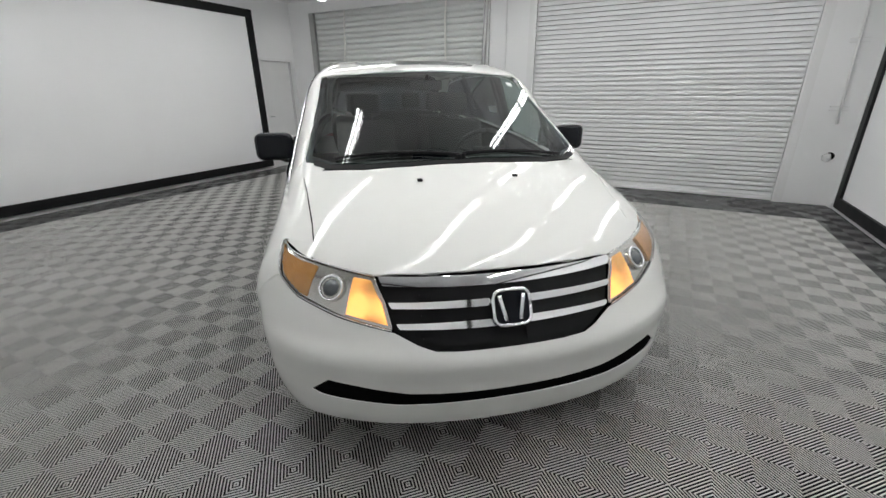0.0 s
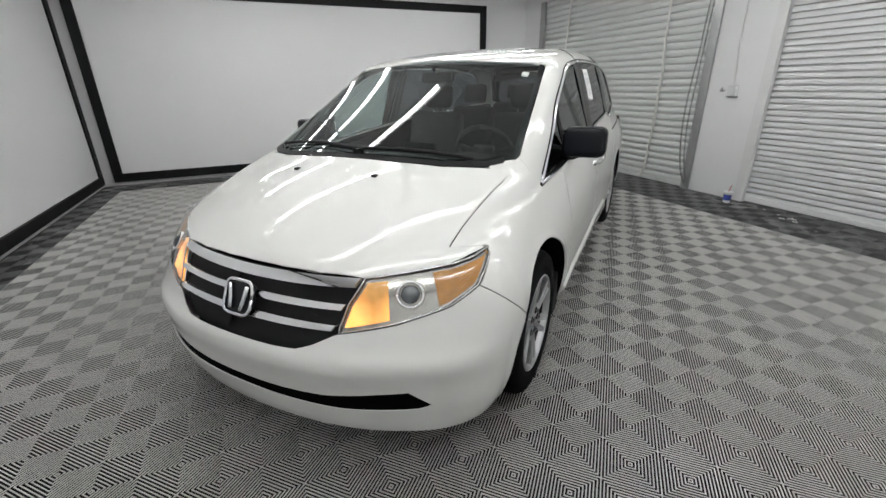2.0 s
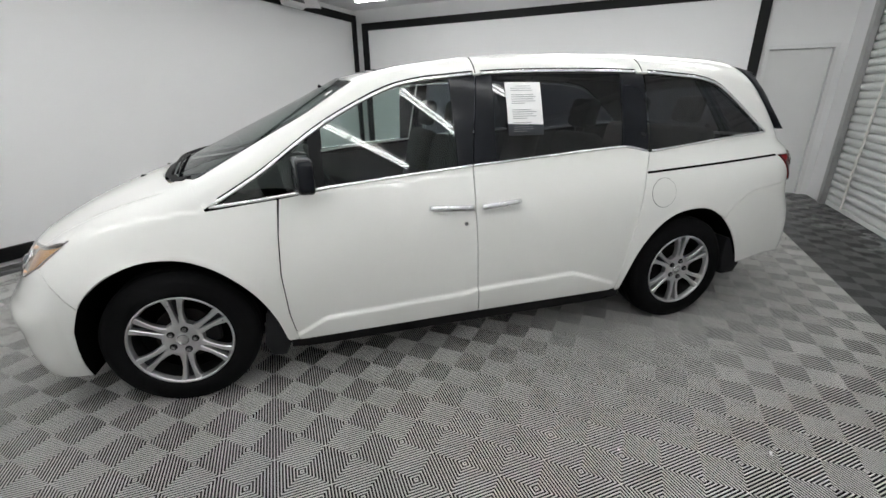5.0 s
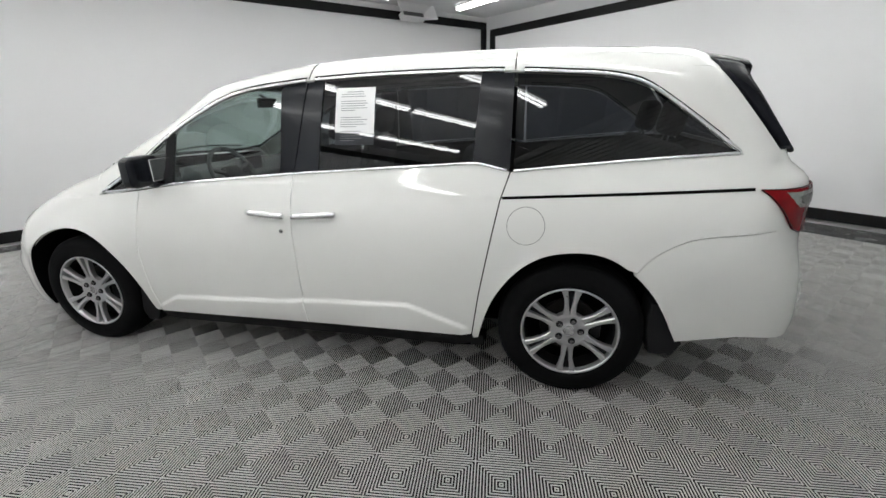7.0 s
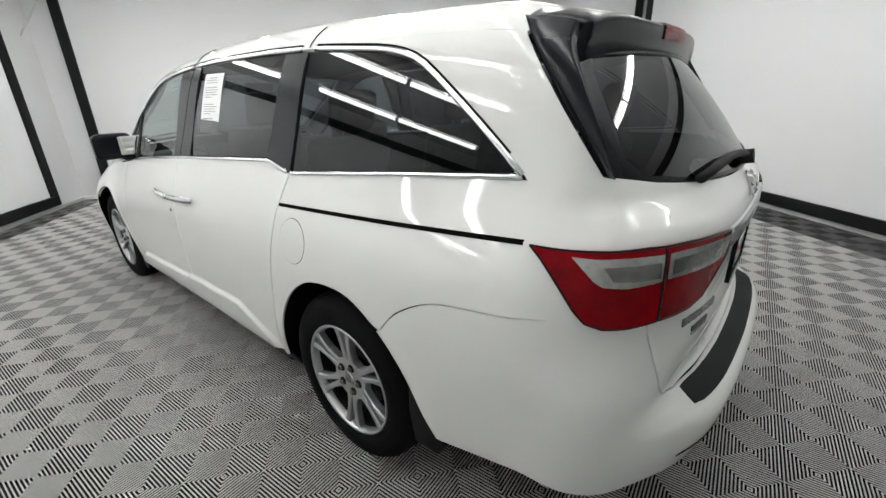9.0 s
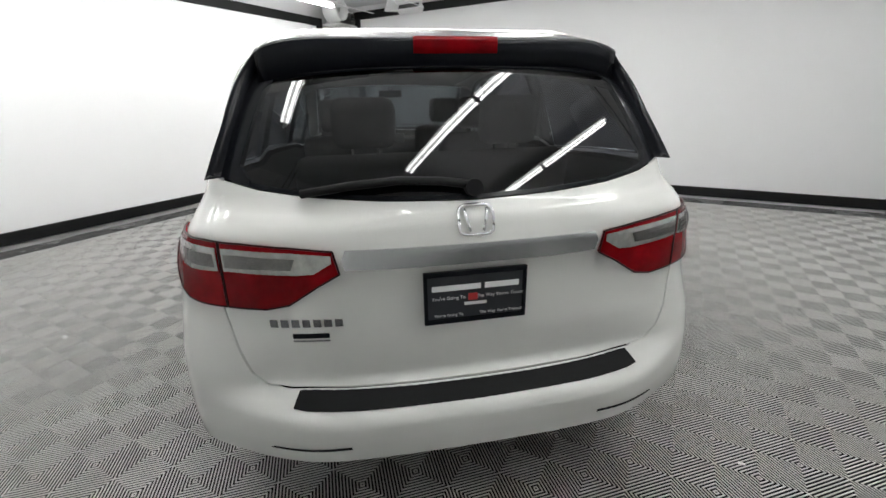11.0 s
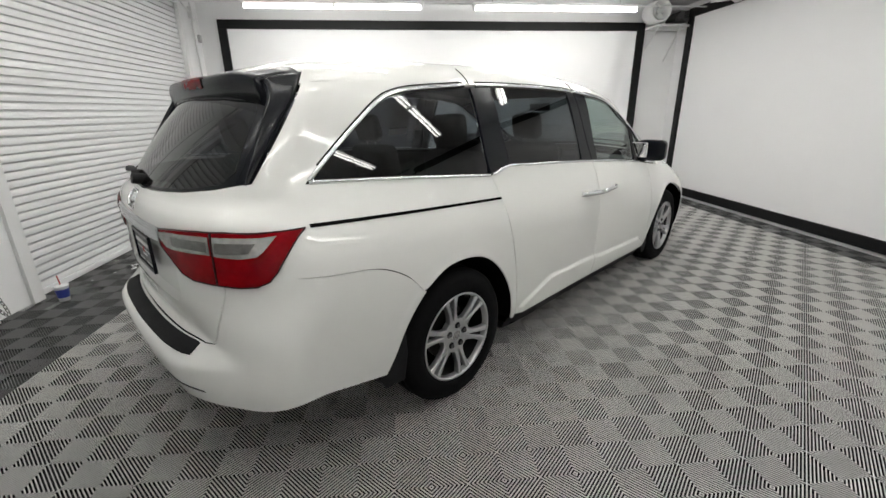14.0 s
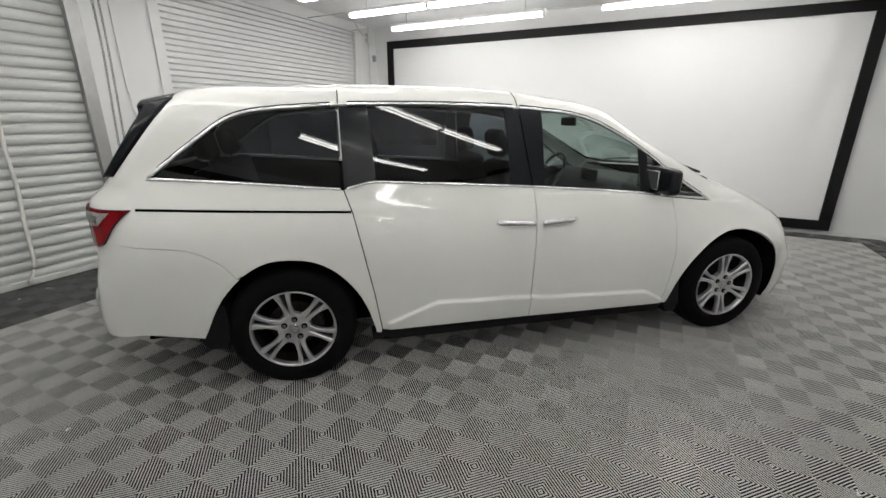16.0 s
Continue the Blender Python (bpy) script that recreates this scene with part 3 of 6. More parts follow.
# flood lamps over the long screen
def flood(a):
    thing = in_room("flood_lamp", "white hooded flood lamp, unlit, over the long screen", "lamp", "hooded flood lamps")
    bm = bmesh.new()
    m = Matrix.Translation((a, -3.86, 2.93)) @ Matrix.Rotation(math.radians(28), 4, "X")
    inner, outer = (0.24, 0.06), (0.38, 0.15)
    loops = []
    for (w, h), y in ((inner, 0.0), (outer, 0.16), ((0.372, 0.142), 0.162), ((0.235, 0.055), 0.012)):
        loops.append([bm.verts.new(m @ Vector((sx * w, y, sz * h))) for sx, sz in ((-1, -1), (1, -1), (1, 1), (-1, 1))])
    for p, q in zip(loops, loops[1:]):
        for k in range(4):
            bm.faces.new((p[k], p[(k + 1) % 4], q[(k + 1) % 4], q[k]))
    bm.faces.new(loops[0])
    bm.faces.new(loops[-1][::-1])
    bmesh.ops.recalc_face_normals(bm, faces=bm.faces)
    part("hood", bm, FITTING, thing, "flared white sheet-metal hood")
    bm = bmesh.new()
    box(bm, -0.20, 0.20, 0.014, 0.03, -0.045, 0.045, m=m)
    part("lamp_glass", bm, PIPE_GREY, thing, "dark lamp glass")
    bm = bmesh.new()
    box(bm, -0.24, 0.24, -0.09, -0.002, -0.05, 0.05, bevel=0.01, m=m)
    part("lamp_body", bm, FITTING, thing)
    for d in (-0.18, 0.18):
        part("hanger", rod(bmesh.new(), (a + d, -3.92, 2.95), (a + d, -3.95, HIGH), 0.010, 8), GALV, thing)


flood(2.32)
flood(-3.22)

# conduit along the ceiling between the tube lights
for a in (3.12, 2.07):
    tagged(mesh_of("conduit", rod(bmesh.new(), (a, 3.7, HIGH - 0.18), (a, -3.9, HIGH - 0.18), 0.009, 8), FITTING, at=ROOM), "thin white conduit joining the strip lights", "conduit", "ceiling conduits")

# pale skirting at the foot of the screens
setting("baseboard_east", boxes((A0, A1, B0, B0 + 0.05, -0.012, 0.036), bevel=0.004), FITTING, "narrow white skirting under the long screen", "baseboard")
setting("baseboard_south", boxes((A0, A0 + 0.022, B0 + 0.03, 2.92, -0.012, 0.05), bevel=0.004), FITTING, "narrow white skirting under the screen", "baseboard")
setting("baseboard_north", boxes((A1 - 0.02, A1, B0 + 0.03, B1 - 0.02, -0.012, 0.045), bevel=0.004), FITTING, "narrow white skirting under the screen", "baseboard")

# drink cup and scraps on the floor
thing = in_room("drink_cup", "white paper drink cup with blue print and a red straw", "cup")
prof = [(0.0, 0.0), (0.034, 0.0), (0.036, 0.004), (0.048, 0.125), (0.050, 0.13), (0.047, 0.13)]


def turned(prof, at, seg=32):
    bm = bmesh.new()
    rings = [[bm.verts.new((at[0] + r * math.cos(t), at[1] + r * math.sin(t), z)) for r, z in prof] for t in np.linspace(0, 2 * math.pi, seg, endpoint=False)]
    for p, q in zip(rings, rings[1:] + rings[:1]):
        for i in range(len(prof) - 1):
            bm.faces.new((p[i], q[i], q[i + 1], p[i + 1]))
    bmesh.ops.remove_doubles(bm, verts=bm.verts, dist=1e-5)
    bmesh.ops.recalc_face_normals(bm, faces=bm.faces)
    return bm


spot = (-0.12, 3.64)
part("cup_wall", turned(prof, spot), PAPER, thing, smooth=True)
part("print_band", turned([(0.0395, 0.032), (0.0470, 0.105)], spot), BLUE, thing, "blue printed band", smooth=True)
part("lid", turned([(0.0, 0.140), (0.030, 0.141), (0.047, 0.137), (0.053, 0.133), (0.053, 0.126), (0.0505, 0.125)], spot), PAPER, thing, "white plastic lid", smooth=True)
part("straw", rod(bmesh.new(), (spot[0], spot[1], 0.135), (spot[0] + 0.012, spot[1] + 0.018, 0.215), 0.0045, 10), BAR_RED, thing, "red straw")


def scrap(a, b, size, seed, mat):
    rnd = random.Random(seed)
    bm = bmesh.new()
    n = 4
    grid = [[bm.verts.new((a + size * (i / n - 0.5) + rnd.uniform(-0.1, 0.1) * size, b + size * 0.6 * (k / n - 0.5) + rnd.uniform(-0.1, 0.1) * size, 0.003 + size * 0.22 * rnd.random())) for k in range(n + 1)] for i in range(n + 1)]
    for i in range(n):
        for k in range(n):
            if rnd.random() < 0.82:
                bm.faces.new((grid[i][k], grid[i + 1][k], grid[i + 1][k + 1], grid[i][k + 1]))
    bmesh.ops.solidify(bm, geom=bm.faces[:], thickness=0.0015)
    tagged(mesh_of("paper_scrap", bm, mat, at=ROOM), "torn white paper scrap on the tiled floor", "litter", "paper scraps")


for k, (a, b, w) in enumerate(((0.68, 3.545, 0.09), (0.60, 3.50, 0.06), (0.74, 3.48, 0.05), (1.0, 3.35, 0.018), (1.35, 3.33, 0.022), (0.50, 3.62, 0.03), (1.20, 1.48, 0.02), (1.236, 2.15, 0.035), (-1.59, -2.33, 0.02),
                               (-2.53, 1.30, 0.025), (0.97, 2.08, 0.022), (1.63, 1.93, 0.02), (-1.24, -2.15, 0.018), (2.6, 3.5, 0.03), (-1.9, 3.6, 0.02), (0.3, 3.7, 0.02))):
    scrap(a, b, w, k, PAPER)


# ---- the van ----
from mathutils.geometry import delaunay_2d_cdt


def smooth_line(points, step=0.02, closed=False):
    """A polyline with corners kept, cut into short even pieces."""
    pts = [np.array(p, float) for p in points]
    if closed:
        pts.append(pts[0])
    out = []
    for a, b in zip(pts, pts[1:]):
        n = max(1, int(np.ceil(np.linalg.norm(b - a) / step)))
        out += [a + (b - a) * k / n for k in range(n)]
    if not closed:
        out.append(pts[-1])
    return np.array(out)


def spline(points, per=6):
    """A curve through the points."""
    p = [np.array(q, float) for q in points]
    p = [2 * p[0] - p[1]] + p + [2 * p[-1] - p[-2]]
    out = []
    for a, b, c, d in zip(p, p[1:], p[2:], p[3:]):
        for t in np.arange(per) / per:
            out.append(0.5 * (2 * b + (c - a) * t + (2 * a - 5 * b + 4 * c - d) * t**2 + (3 * b - a - 3 * c + d) * t**3))
    out.append(p[-2])
    return [tuple(q) for q in out]


def shrink(loop, d):
    """Moves a closed loop inwards by d."""
    p = np.asarray(loop)
    e = np.roll(p, -1, 0) - p
    e = e / np.maximum(np.linalg.norm(e, axis=1, keepdims=True), 1e-9)
    area = np.sum(p[:, 0] * np.roll(p[:, 1], -1) - np.roll(p[:, 0], -1) * p[:, 1])
    n = np.stack([-e[:, 1], e[:, 0]], 1) * np.sign(area)
    m = n + np.roll(n, 1, 0)
    m = m / np.maximum((m * m).sum(1, keepdims=True) / 2, 0.5)
    return p + m * d


def inside(pts, loop):
    x, y = pts[:, 0], pts[:, 1]
    hit = np.zeros(len(pts), bool)
    for (x0, y0), (x1, y1) in zip(loop, np.roll(loop, -1, 0)):
        cross = (y0 > y) != (y1 > y)
        with np.errstate(divide="ignore", invalid="ignore"):
            hit ^= cross & (x < (x1 - x0) * (y - y0) / (y1 - y0) + x0)
    return hit


def skin(name, kind, loop, mat, parent, label="", lift=0.0, gap=0.003, step=0.022, holes=(), edge=0.018, unit=(1.0, 1.0), bow=None, even=None):
    """A panel of the van: a closed outline in plan, laid onto the body's form and turned in at its edges."""
    unit = np.array(unit)
    ring = shrink(smooth_line(np.array(loop) * unit, step, True), gap)
    rims = [ring] + [smooth_line(np.array(h) * unit, step, True) for h in holes]
    lo, hi = ring.min(0), ring.max(0)
    gx, gy = np.meshgrid(np.arange(lo[0] + step / 2, hi[0], step), np.arange(lo[1] + step / 2, hi[1], step))
    g = np.stack([gx.ravel(), gy.ravel()], 1)
    near = np.min(np.stack([np.linalg.norm(g[:, None] - r[None], axis=2).min(1) for r in rims]), 0)
    keep = inside(g, ring) & (near > step * 0.45)
    for r in rims[1:]:
        keep &= ~inside(g, r)
    pts = np.concatenate(rims + [g[keep]])
    edges, k = [], 0
    for r in rims:
        edges += [(k + i, k + (i + 1) % len(r)) for i in range(len(r))]
        k += len(r)
    vs, es, fs, ov, *_ = delaunay_2d_cdt([Vector(p) for p in pts], edges, [], 0, 1e-6)
    vs = np.array([tuple(v) for v in vs])
    fs = [f for f in fs]
    mid = np.array([vs[list(f)].mean(0) for f in fs])
    ok = inside(mid, ring)
    for r in rims[1:]:
        ok &= ~inside(mid, r)
    fs = [tuple(f) for f, o in zip(fs, ok) if o]
    place = onto(kind, vs / unit)
    nrm = slope(place)
    if bow is not None:
        place = place + nrm * bow(vs / unit)[:, None]
    if even is not None:  # one even sweep of glass: a gentle curve through the body's form
        i, j = [k for k in range(3) if k != even]
        u, v = place[:, i] - place[:, i].mean(), place[:, j] - place[:, j].mean()
        top_power = 2 if even == 1 else 3
        powers = [(a, b) for a in range(top_power + 1) for b in range(top_power + 1 - a)]
        terms = np.stack([u**a * v**b for a, b in powers], 1)
        fit_ = np.linalg.lstsq(terms, place[:, even], rcond=None)[0]
        place[:, even] = terms @ fit_
        flat = np.zeros_like(place)
        flat[:, even] = 1.0
        flat[:, i] = -sum(c * a * u ** max(a - 1, 0) * v**b for c, (a, b) in zip(fit_, powers) if a)
        flat[:, j] = -sum(c * b * u**a * v ** max(b - 1, 0) for c, (a, b) in zip(fit_, powers) if b)
        flat = flat / np.linalg.norm(flat, axis=1, keepdims=True)
        nrm = flat * np.sign((flat * nrm).sum(1))[:, None]
    place = place + nrm * lift
    count = {}
    for f in fs:
        for a, b in zip(f, f[1:] + f[:1]):
            count[(a, b)] = count.get((a, b), 0) + 1
    open_edges = [(a, b) for a, b in count if (b, a) not in count]
    # faces look outwards
    a, b, c = (place[[f[i] for f in fs]] for i in range(3))
    turned = ((np.cross(b - a, c - a) * nrm[[f[0] for f in fs]]).sum(1) < 0).mean() > 0.5
    if turned:
        fs = [f[::-1] for f in fs]
        open_edges = [(q, p) for p, q in open_edges]
    verts, normals = place.tolist(), nrm.tolist()
    if edge:
        for p, q in open_edges:
            k = len(verts)
            out = np.cross(place[q] - place[p], nrm[p])
            out = out / max(np.linalg.norm(out), 1e-9)
            verts += [place[p].tolist(), place[q].tolist(), (place[q] - nrm[q] * edge - out * 0.002).tolist(), (place[p] - nrm[p] * edge - out * 0.002).tolist()]
            mixed = (out + 0.4 * nrm[p])
            normals += [(mixed / np.linalg.norm(mixed)).tolist()] * 4
            fs.append((k + 1, k, k + 3, k + 2))
    me = bpy.data.meshes.new(name)
    me.from_pydata(verts, [], fs)
    me.materials.append(mat)
    me.shade_smooth()
    me.normals_split_custom_set_from_vertices(normals)
    ob = new(name, me)
    ob.parent = parent
    if label:
        ob["label"] = label
    return ob


def line_on(kind, pts, lift=0.0):
    p = onto(kind, pts)
    return p + slope(p) * lift


def both(fn):
    for s, side in ((1, "side_l"), (-1, "side_r")):
        fn(s, side)


def hoop_of(p):
    p = np.atleast_2d(p)
    return np.stack([p[:, 0], np.arctan2(p[:, 1], p[:, 2] - 1.1)], 1)


def nose_of(p):
    p = np.atleast_2d(p)
    return np.stack([np.arctan2(p[:, 1], p[:, 0] - 1.3), p[:, 2]], 1)


def stern_of(p):
    p = np.atleast_2d(p)
    return np.stack([np.arctan2(p[:, 1], -(p[:, 0] + 1.3)), p[:, 2]], 1)


def mirrored(pts):
    """A half outline from the middle line outwards and back, closed by its mirror image in y (first column)."""
    p = [tuple(q) for q in pts]
    return p + [(-q[0], *q[1:]) for q in p[::-1] if abs(q[0]) > 1e-6]


van = tagged(new("minivan"), "clean white minivan with black mirrors, alloy wheels and lit front indicators", "car")

# outlines of the side glass
UP = [(1.285, 0.985), (1.15, 1.06), (1.0, 1.152), (0.769, 1.315), (0.588, 1.417), (0.394, 1.505), (0.224, 1.545), (0.059, 1.563), (-0.103, 1.577), (-0.385, 1.589), (-0.798, 1.593),
      (-1.16, 1.586), (-1.387, 1.572), (-1.584, 1.555), (-1.703, 1.530), (-1.774, 1.498), (-1.868, 1.434), (-2.008, 1.329), (-2.155, 1.212)]
DOWN = [(1.285, 0.985), (0.739, 1.049), (0.378, 1.083), (-0.029, 1.115), (-0.589, 1.149), (-0.99, 1.172), (-1.03, 1.168), (-1.15, 1.140), (-1.19, 1.139), (-1.65, 1.178), (-1.882, 1.195), (-2.155, 1.212)]
ups, downs = np.array(spline(UP, 5))[::-1], np.array(DOWN)[::-1]
glass_top = lambda x: np.interp(x, ups[:, 0], ups[:, 1])  # noqa: E731
glass_foot = lambda x: np.interp(x, downs[:, 0], downs[:, 1])  # noqa: E731


def pane_loop(front, back, inset=0.012, n=14):
    """The outline between two slanting uprights, each (x at its head, x at its foot)."""
    xs = np.linspace(front[0], back[0], n)
    xf = np.linspace(back[1], front[1], n)
    lid = [(x, glass_top(x) - inset) for x in xs]
    foot = [(x, glass_foot(x) + inset) for x in xf]
    return [p for p in lid + foot]


ARCH_R = [(-1.03, 0.27), (-1.065, 0.41), (-1.12, 0.54), (-1.215, 0.665), (-1.33, 0.745), (-1.463, 0.775), (-1.60, 0.767), (-1.715, 0.708), (-1.80, 0.630), (-1.873, 0.530), (-1.965, 0.35)]
ARCH_F = [(1.012, 0.27), (1.045, 0.40), (1.10, 0.52), (1.18, 0.625), (1.285, 0.710), (1.42, 0.765), (1.575, 0.772), (1.71, 0.733), (1.80, 0.670), (1.86, 0.590), (1.905, 0.48), (1.922, 0.35), (1.925, 0.20)]
arch_r, arch_f = spline(ARCH_R, 4), spline(ARCH_F, 4)
DOOR_F = [(0.965, 1.018), (0.982, 0.852), (0.993, 0.647), (0.981, 0.424), (0.955, 0.27)]
DOOR_M = [(-0.035, 1.113), (-0.031, 1.026), (-0.028, 0.883), (-0.037, 0.698), (-0.043, 0.426), (-0.049, 0.278)]
DOOR_R = [(-1.168, 1.137), (-1.125, 1.006), (-1.084, 0.807), (-1.031, 0.536), (-0.993, 0.285)]
SEAM_R = [(-1.755, 0.695), (-1.809, 0.762), (-1.869, 0.808), (-1.944, 0.846), (-2.02, 0.865), (-2.128, 0.877), (-2.29, 0.893)]


side_seam = [(1.36, 0.795), (1.50, 0.778), (1.63, 0.758), (1.76, 0.742), (1.87, 0.728), (1.96, 0.722), (2.045, 0.728)]


def sides(s, side):
    """Doors, fender, quarter panel, glass and trim of one flank."""
    # backing behind the shut lines, near-black: their shade put into its colour
    skin("inner_panel", side, DOOR_F[:1] + [(1.285, 0.975)] + [(1.90, 0.85), (1.97, 0.77), (1.83, 0.64)] + arch_f[::-1][17:] + [(0.95, 0.27), (-1.0, 0.27)] + arch_r[:-6]
         + [(-1.9, 0.80), (-2.30, 0.93), (-2.20, 1.05), (-2.42, 1.10), (-2.30, 1.20), (-2.155, 1.205)] + [tuple(p) for p in downs[1:-1]], SHADOW, van, lift=-0.028, edge=0.0, step=0.05)
    skin("front_fender", side, [(0.968, 1.014), *DOOR_F[1:], (1.0, 0.26)] + arch_f[:-13] + [(1.857 + 0.161 * k / 6, 0.5935 + 0.172 * k / 6) for k in range(7)] + [(1.966, 0.808), (1.926, 0.838), (1.888, 0.871), (1.98, 0.872)]
         + [(p[0], p[2]) for p in onto("top", [(x, y - 0.007) for x, y in side_seam[::-1][:-1]])] + [(1.36, float(onto("top", [(1.345, 0.797)])[0][2])), (1.335, 1.045), (1.295, 0.975)], PAINT, van, step=0.014)
    front = skin("front_door", side, [(0.962, 1.014), *DOOR_F[1:], *DOOR_M[::-1]] + [(x, glass_foot(x) - 0.004) for x in (0.2, 0.378, 0.6, 0.739)], PAINT, van, step=0.011)
    slide = skin("sliding_door", side, [*DOOR_M, *DOOR_R[::-1]] + [(-1.05, 1.160), (-0.99, 1.168), (-0.589, 1.145), (-0.3, 1.128)], PAINT, van, step=0.011)
    quarter = skin("quarter_panel", side, [*DOOR_R, (-1.0, 0.26)] + arch_r[:-12] + [*spline(SEAM_R, 3), (-2.38, 0.895), *[(float(p[0]), float(p[2])) for p in onto("rear", smooth_line([(0.733, 0.93), (0.743, 1.0), (0.743, 1.06), (0.737, 1.14), (0.703, 1.216)], 0.015))]]
         + [(-2.335, 1.222), (-2.20, 1.395), (-2.10, 1.525), (-2.06, 1.575), (-1.75, 1.60), (-1.52, 1.605), (-1.50, 1.575)] + [(x, glass_top(x) + 0.004) for x in (-1.584, -1.65, -1.703, -1.774, -1.868, -2.008, -2.10)]
         + [(-2.162, 1.207)] + [(x, glass_foot(x) - 0.004) for x in (-1.882, -1.65, -1.4, -1.19)], PAINT, van)
    # glass and black pillars
    panes = (("quarter_window", van, (1.24, 1.24), (0.80, 0.80), CORNER), ("window", front, (0.74, 0.74), (0.055, 0.045), CLEAR),
             ("window", slide, (-0.19, -0.175), (-1.01, -0.985), PRIVACY), ("rear_side_window", van, (-1.182, -1.182), (-2.12, -2.12), PRIVACY))
    for nm, up, f, b, m in panes:
        ob = skin(nm, side, pane_loop(f, b), m, up, "tinted privacy glass" if m is PRIVACY else "", lift=-0.006, edge=0.0, gap=0.0, step=0.04, even=1)
        ob.visible_shadow = m is PRIVACY
    for f, b in (((0.80, 0.80), (0.74, 0.74)), ((0.055, 0.045), (-0.095, -0.035)), ((-0.10, -0.04), (-0.19, -0.175)), ((-1.01, -0.985), (-1.168, -1.165))):
        skin("black_pillar", side, pane_loop(f, b, 0.008, 8), BLACK_MATT if f[0] > 0.7 else BLACK_GLOSS, van, "gloss black pillar cover", lift=-0.001, gap=0.001, step=0.04)
    # bright trims round the glass
    xs = np.concatenate([np.linspace(1.275, 0.2, 30), np.linspace(0.15, -2.15, 50)])
    for lo, hi in ((1.275, -0.098), (-0.102, -1.163), (-1.178, -2.15)):
        sel = [(x, glass_top(x)) for x in xs if lo >= x >= hi]
        part("bright_trim", sweep(bmesh.new(), line_on(side, sel, 0.001), 0.0105, 8), CHROME, van, smooth=True)
    for lo, hi in ((1.275, -0.033), (-0.04, -1.15), (-1.182, -2.15)):
        sel = [(x, glass_foot(x)) for x in np.linspace(lo, hi, 30)]
        part("bright_trim", sweep(bmesh.new(), line_on(side, sel, 0.002), 0.008, 6), CHROME, van, smooth=True)
    # raised dark line for the gap outside the trim, its shade put into colour
    for lo, hi in ((1.26, -0.098), (-0.102, -1.163), (-1.178, -2.12)):
        sel = [(x, glass_top(x) + 0.0145) for x in xs if lo >= x >= hi]
        part("trim_gap_line", sweep(bmesh.new(), line_on(side, sel, 0.0008), 0.0034, 5), SHADOW, van)
    # slide rail, fuel flap, handles, lock
    rail = [(x, 1.018 + (1.066 - 1.018) * (x + 1.13) / (-2.2 + 1.13)) for x in np.linspace(-1.135, -2.205, 30)]
    # the rail slot is a raised strip with its shade put into colour
    skin("slide_rail", side, [(x, z + 0.006) for x, z in rail] + [(x, z - 0.007) for x, z in rail[::-1]], SHADOW, van, "dark strip drawn for the shaded sliding-door rail slot", lift=0.0015, gap=0.0, edge=0.002)
    if s > 0:
        loop = [(-1.25 + 0.087 * math.cos(k), 0.894 + 0.087 * math.sin(k)) for k in np.linspace(0, 2 * math.pi, 40, endpoint=False)]
        rim = skin("fuel_flap", side, loop, SHADOW, van, "round white fuel filler flap", lift=0.0006, gap=-0.0015, edge=0.001)
        skin("flap_cover", side, loop, PAINT, rim, lift=0.0018, gap=0.0005, edge=0.002)
        lock = line_on(side, [(0.03, 0.822)], 0.001)[0]
        part("door_lock", rod(bmesh.new(), lock, lock + np.array((0, 0.004, 0)), 0.011, 14), SILVER, front)
    for x0, x1, owner in ((0.23, -0.005, front), (-0.055, -0.29, slide)):
        xs2 = np.linspace(x0, x1, 9)
        tip = 1 if owner is front else -1
        z = lambda x: 0.90 + 0.012 * abs(x + 0.03) / 0.2  # noqa: E731
        base = line_on(side, [(x, z(x)) for x in xs2], 0.0)
        bm = bmesh.new()
        out = slope(base)
        push = np.array([0.004, 0.020, 0.028, 0.032, 0.034, 0.034, 0.034, 0.034, 0.034]) if tip > 0 else np.array([0.034, 0.034, 0.034, 0.034, 0.034, 0.032, 0.028, 0.020, 0.004])
        sweep(bm, base + out * push[:, None], 0.0175, 10, 0.75)
        part("door_handle", bm, CHROME, owner, "chrome pull handle", smooth=True)
        skin("handle_cup", side, [(x, z(x) + 0.022) for x in xs2[1:-1]] + [(x, z(x) - 0.03) for x in xs2[1:-1][::-1]], PAINT, owner, lift=0.0012, gap=0.0, edge=0.001, step=0.015)
    # foot of the body under the doors
    xs3 = np.linspace(1.0, -1.05, 20)
    bm = bmesh.new()
    top = line_on(side, [(x, 0.275) for x in xs3], -0.012)
    low = top * np.array((1, 0.955, 1)) + np.array((0, 0, -0.085))
    inn = low * np.array((1, 0.8, 1))
    rings = [[bm.verts.new(r[i]) for r in (top, low, inn)] for i in range(len(xs3))]
    for a, b in zip(rings, rings[1:]):
        for k in range(2):
            f = (a[k], b[k], b[k + 1], a[k + 1])
            bm.faces.new(f if s > 0 else f[::-1])
    part("sill", bm, BLACK_MATT, van, "black plastic sill under the doors", smooth=True)
    # front pillar between windscreen and side glass
    ws = [(1.33, 0.785), (1.25, 0.772), (1.10, 0.752), (0.95, 0.733), (0.80, 0.715), (0.65, 0.697), (0.545, 0.684)]
    edge_ws = hoop_of(onto("top", [(x, s * y) for x, y in ws]))
    edge_up = hoop_of(onto(side, [(x, glass_top(x) + 0.004) for x in (0.42, 0.588, 0.769, 1.0, 1.19)] + [(1.30, 0.985), (1.34, 1.045)]))
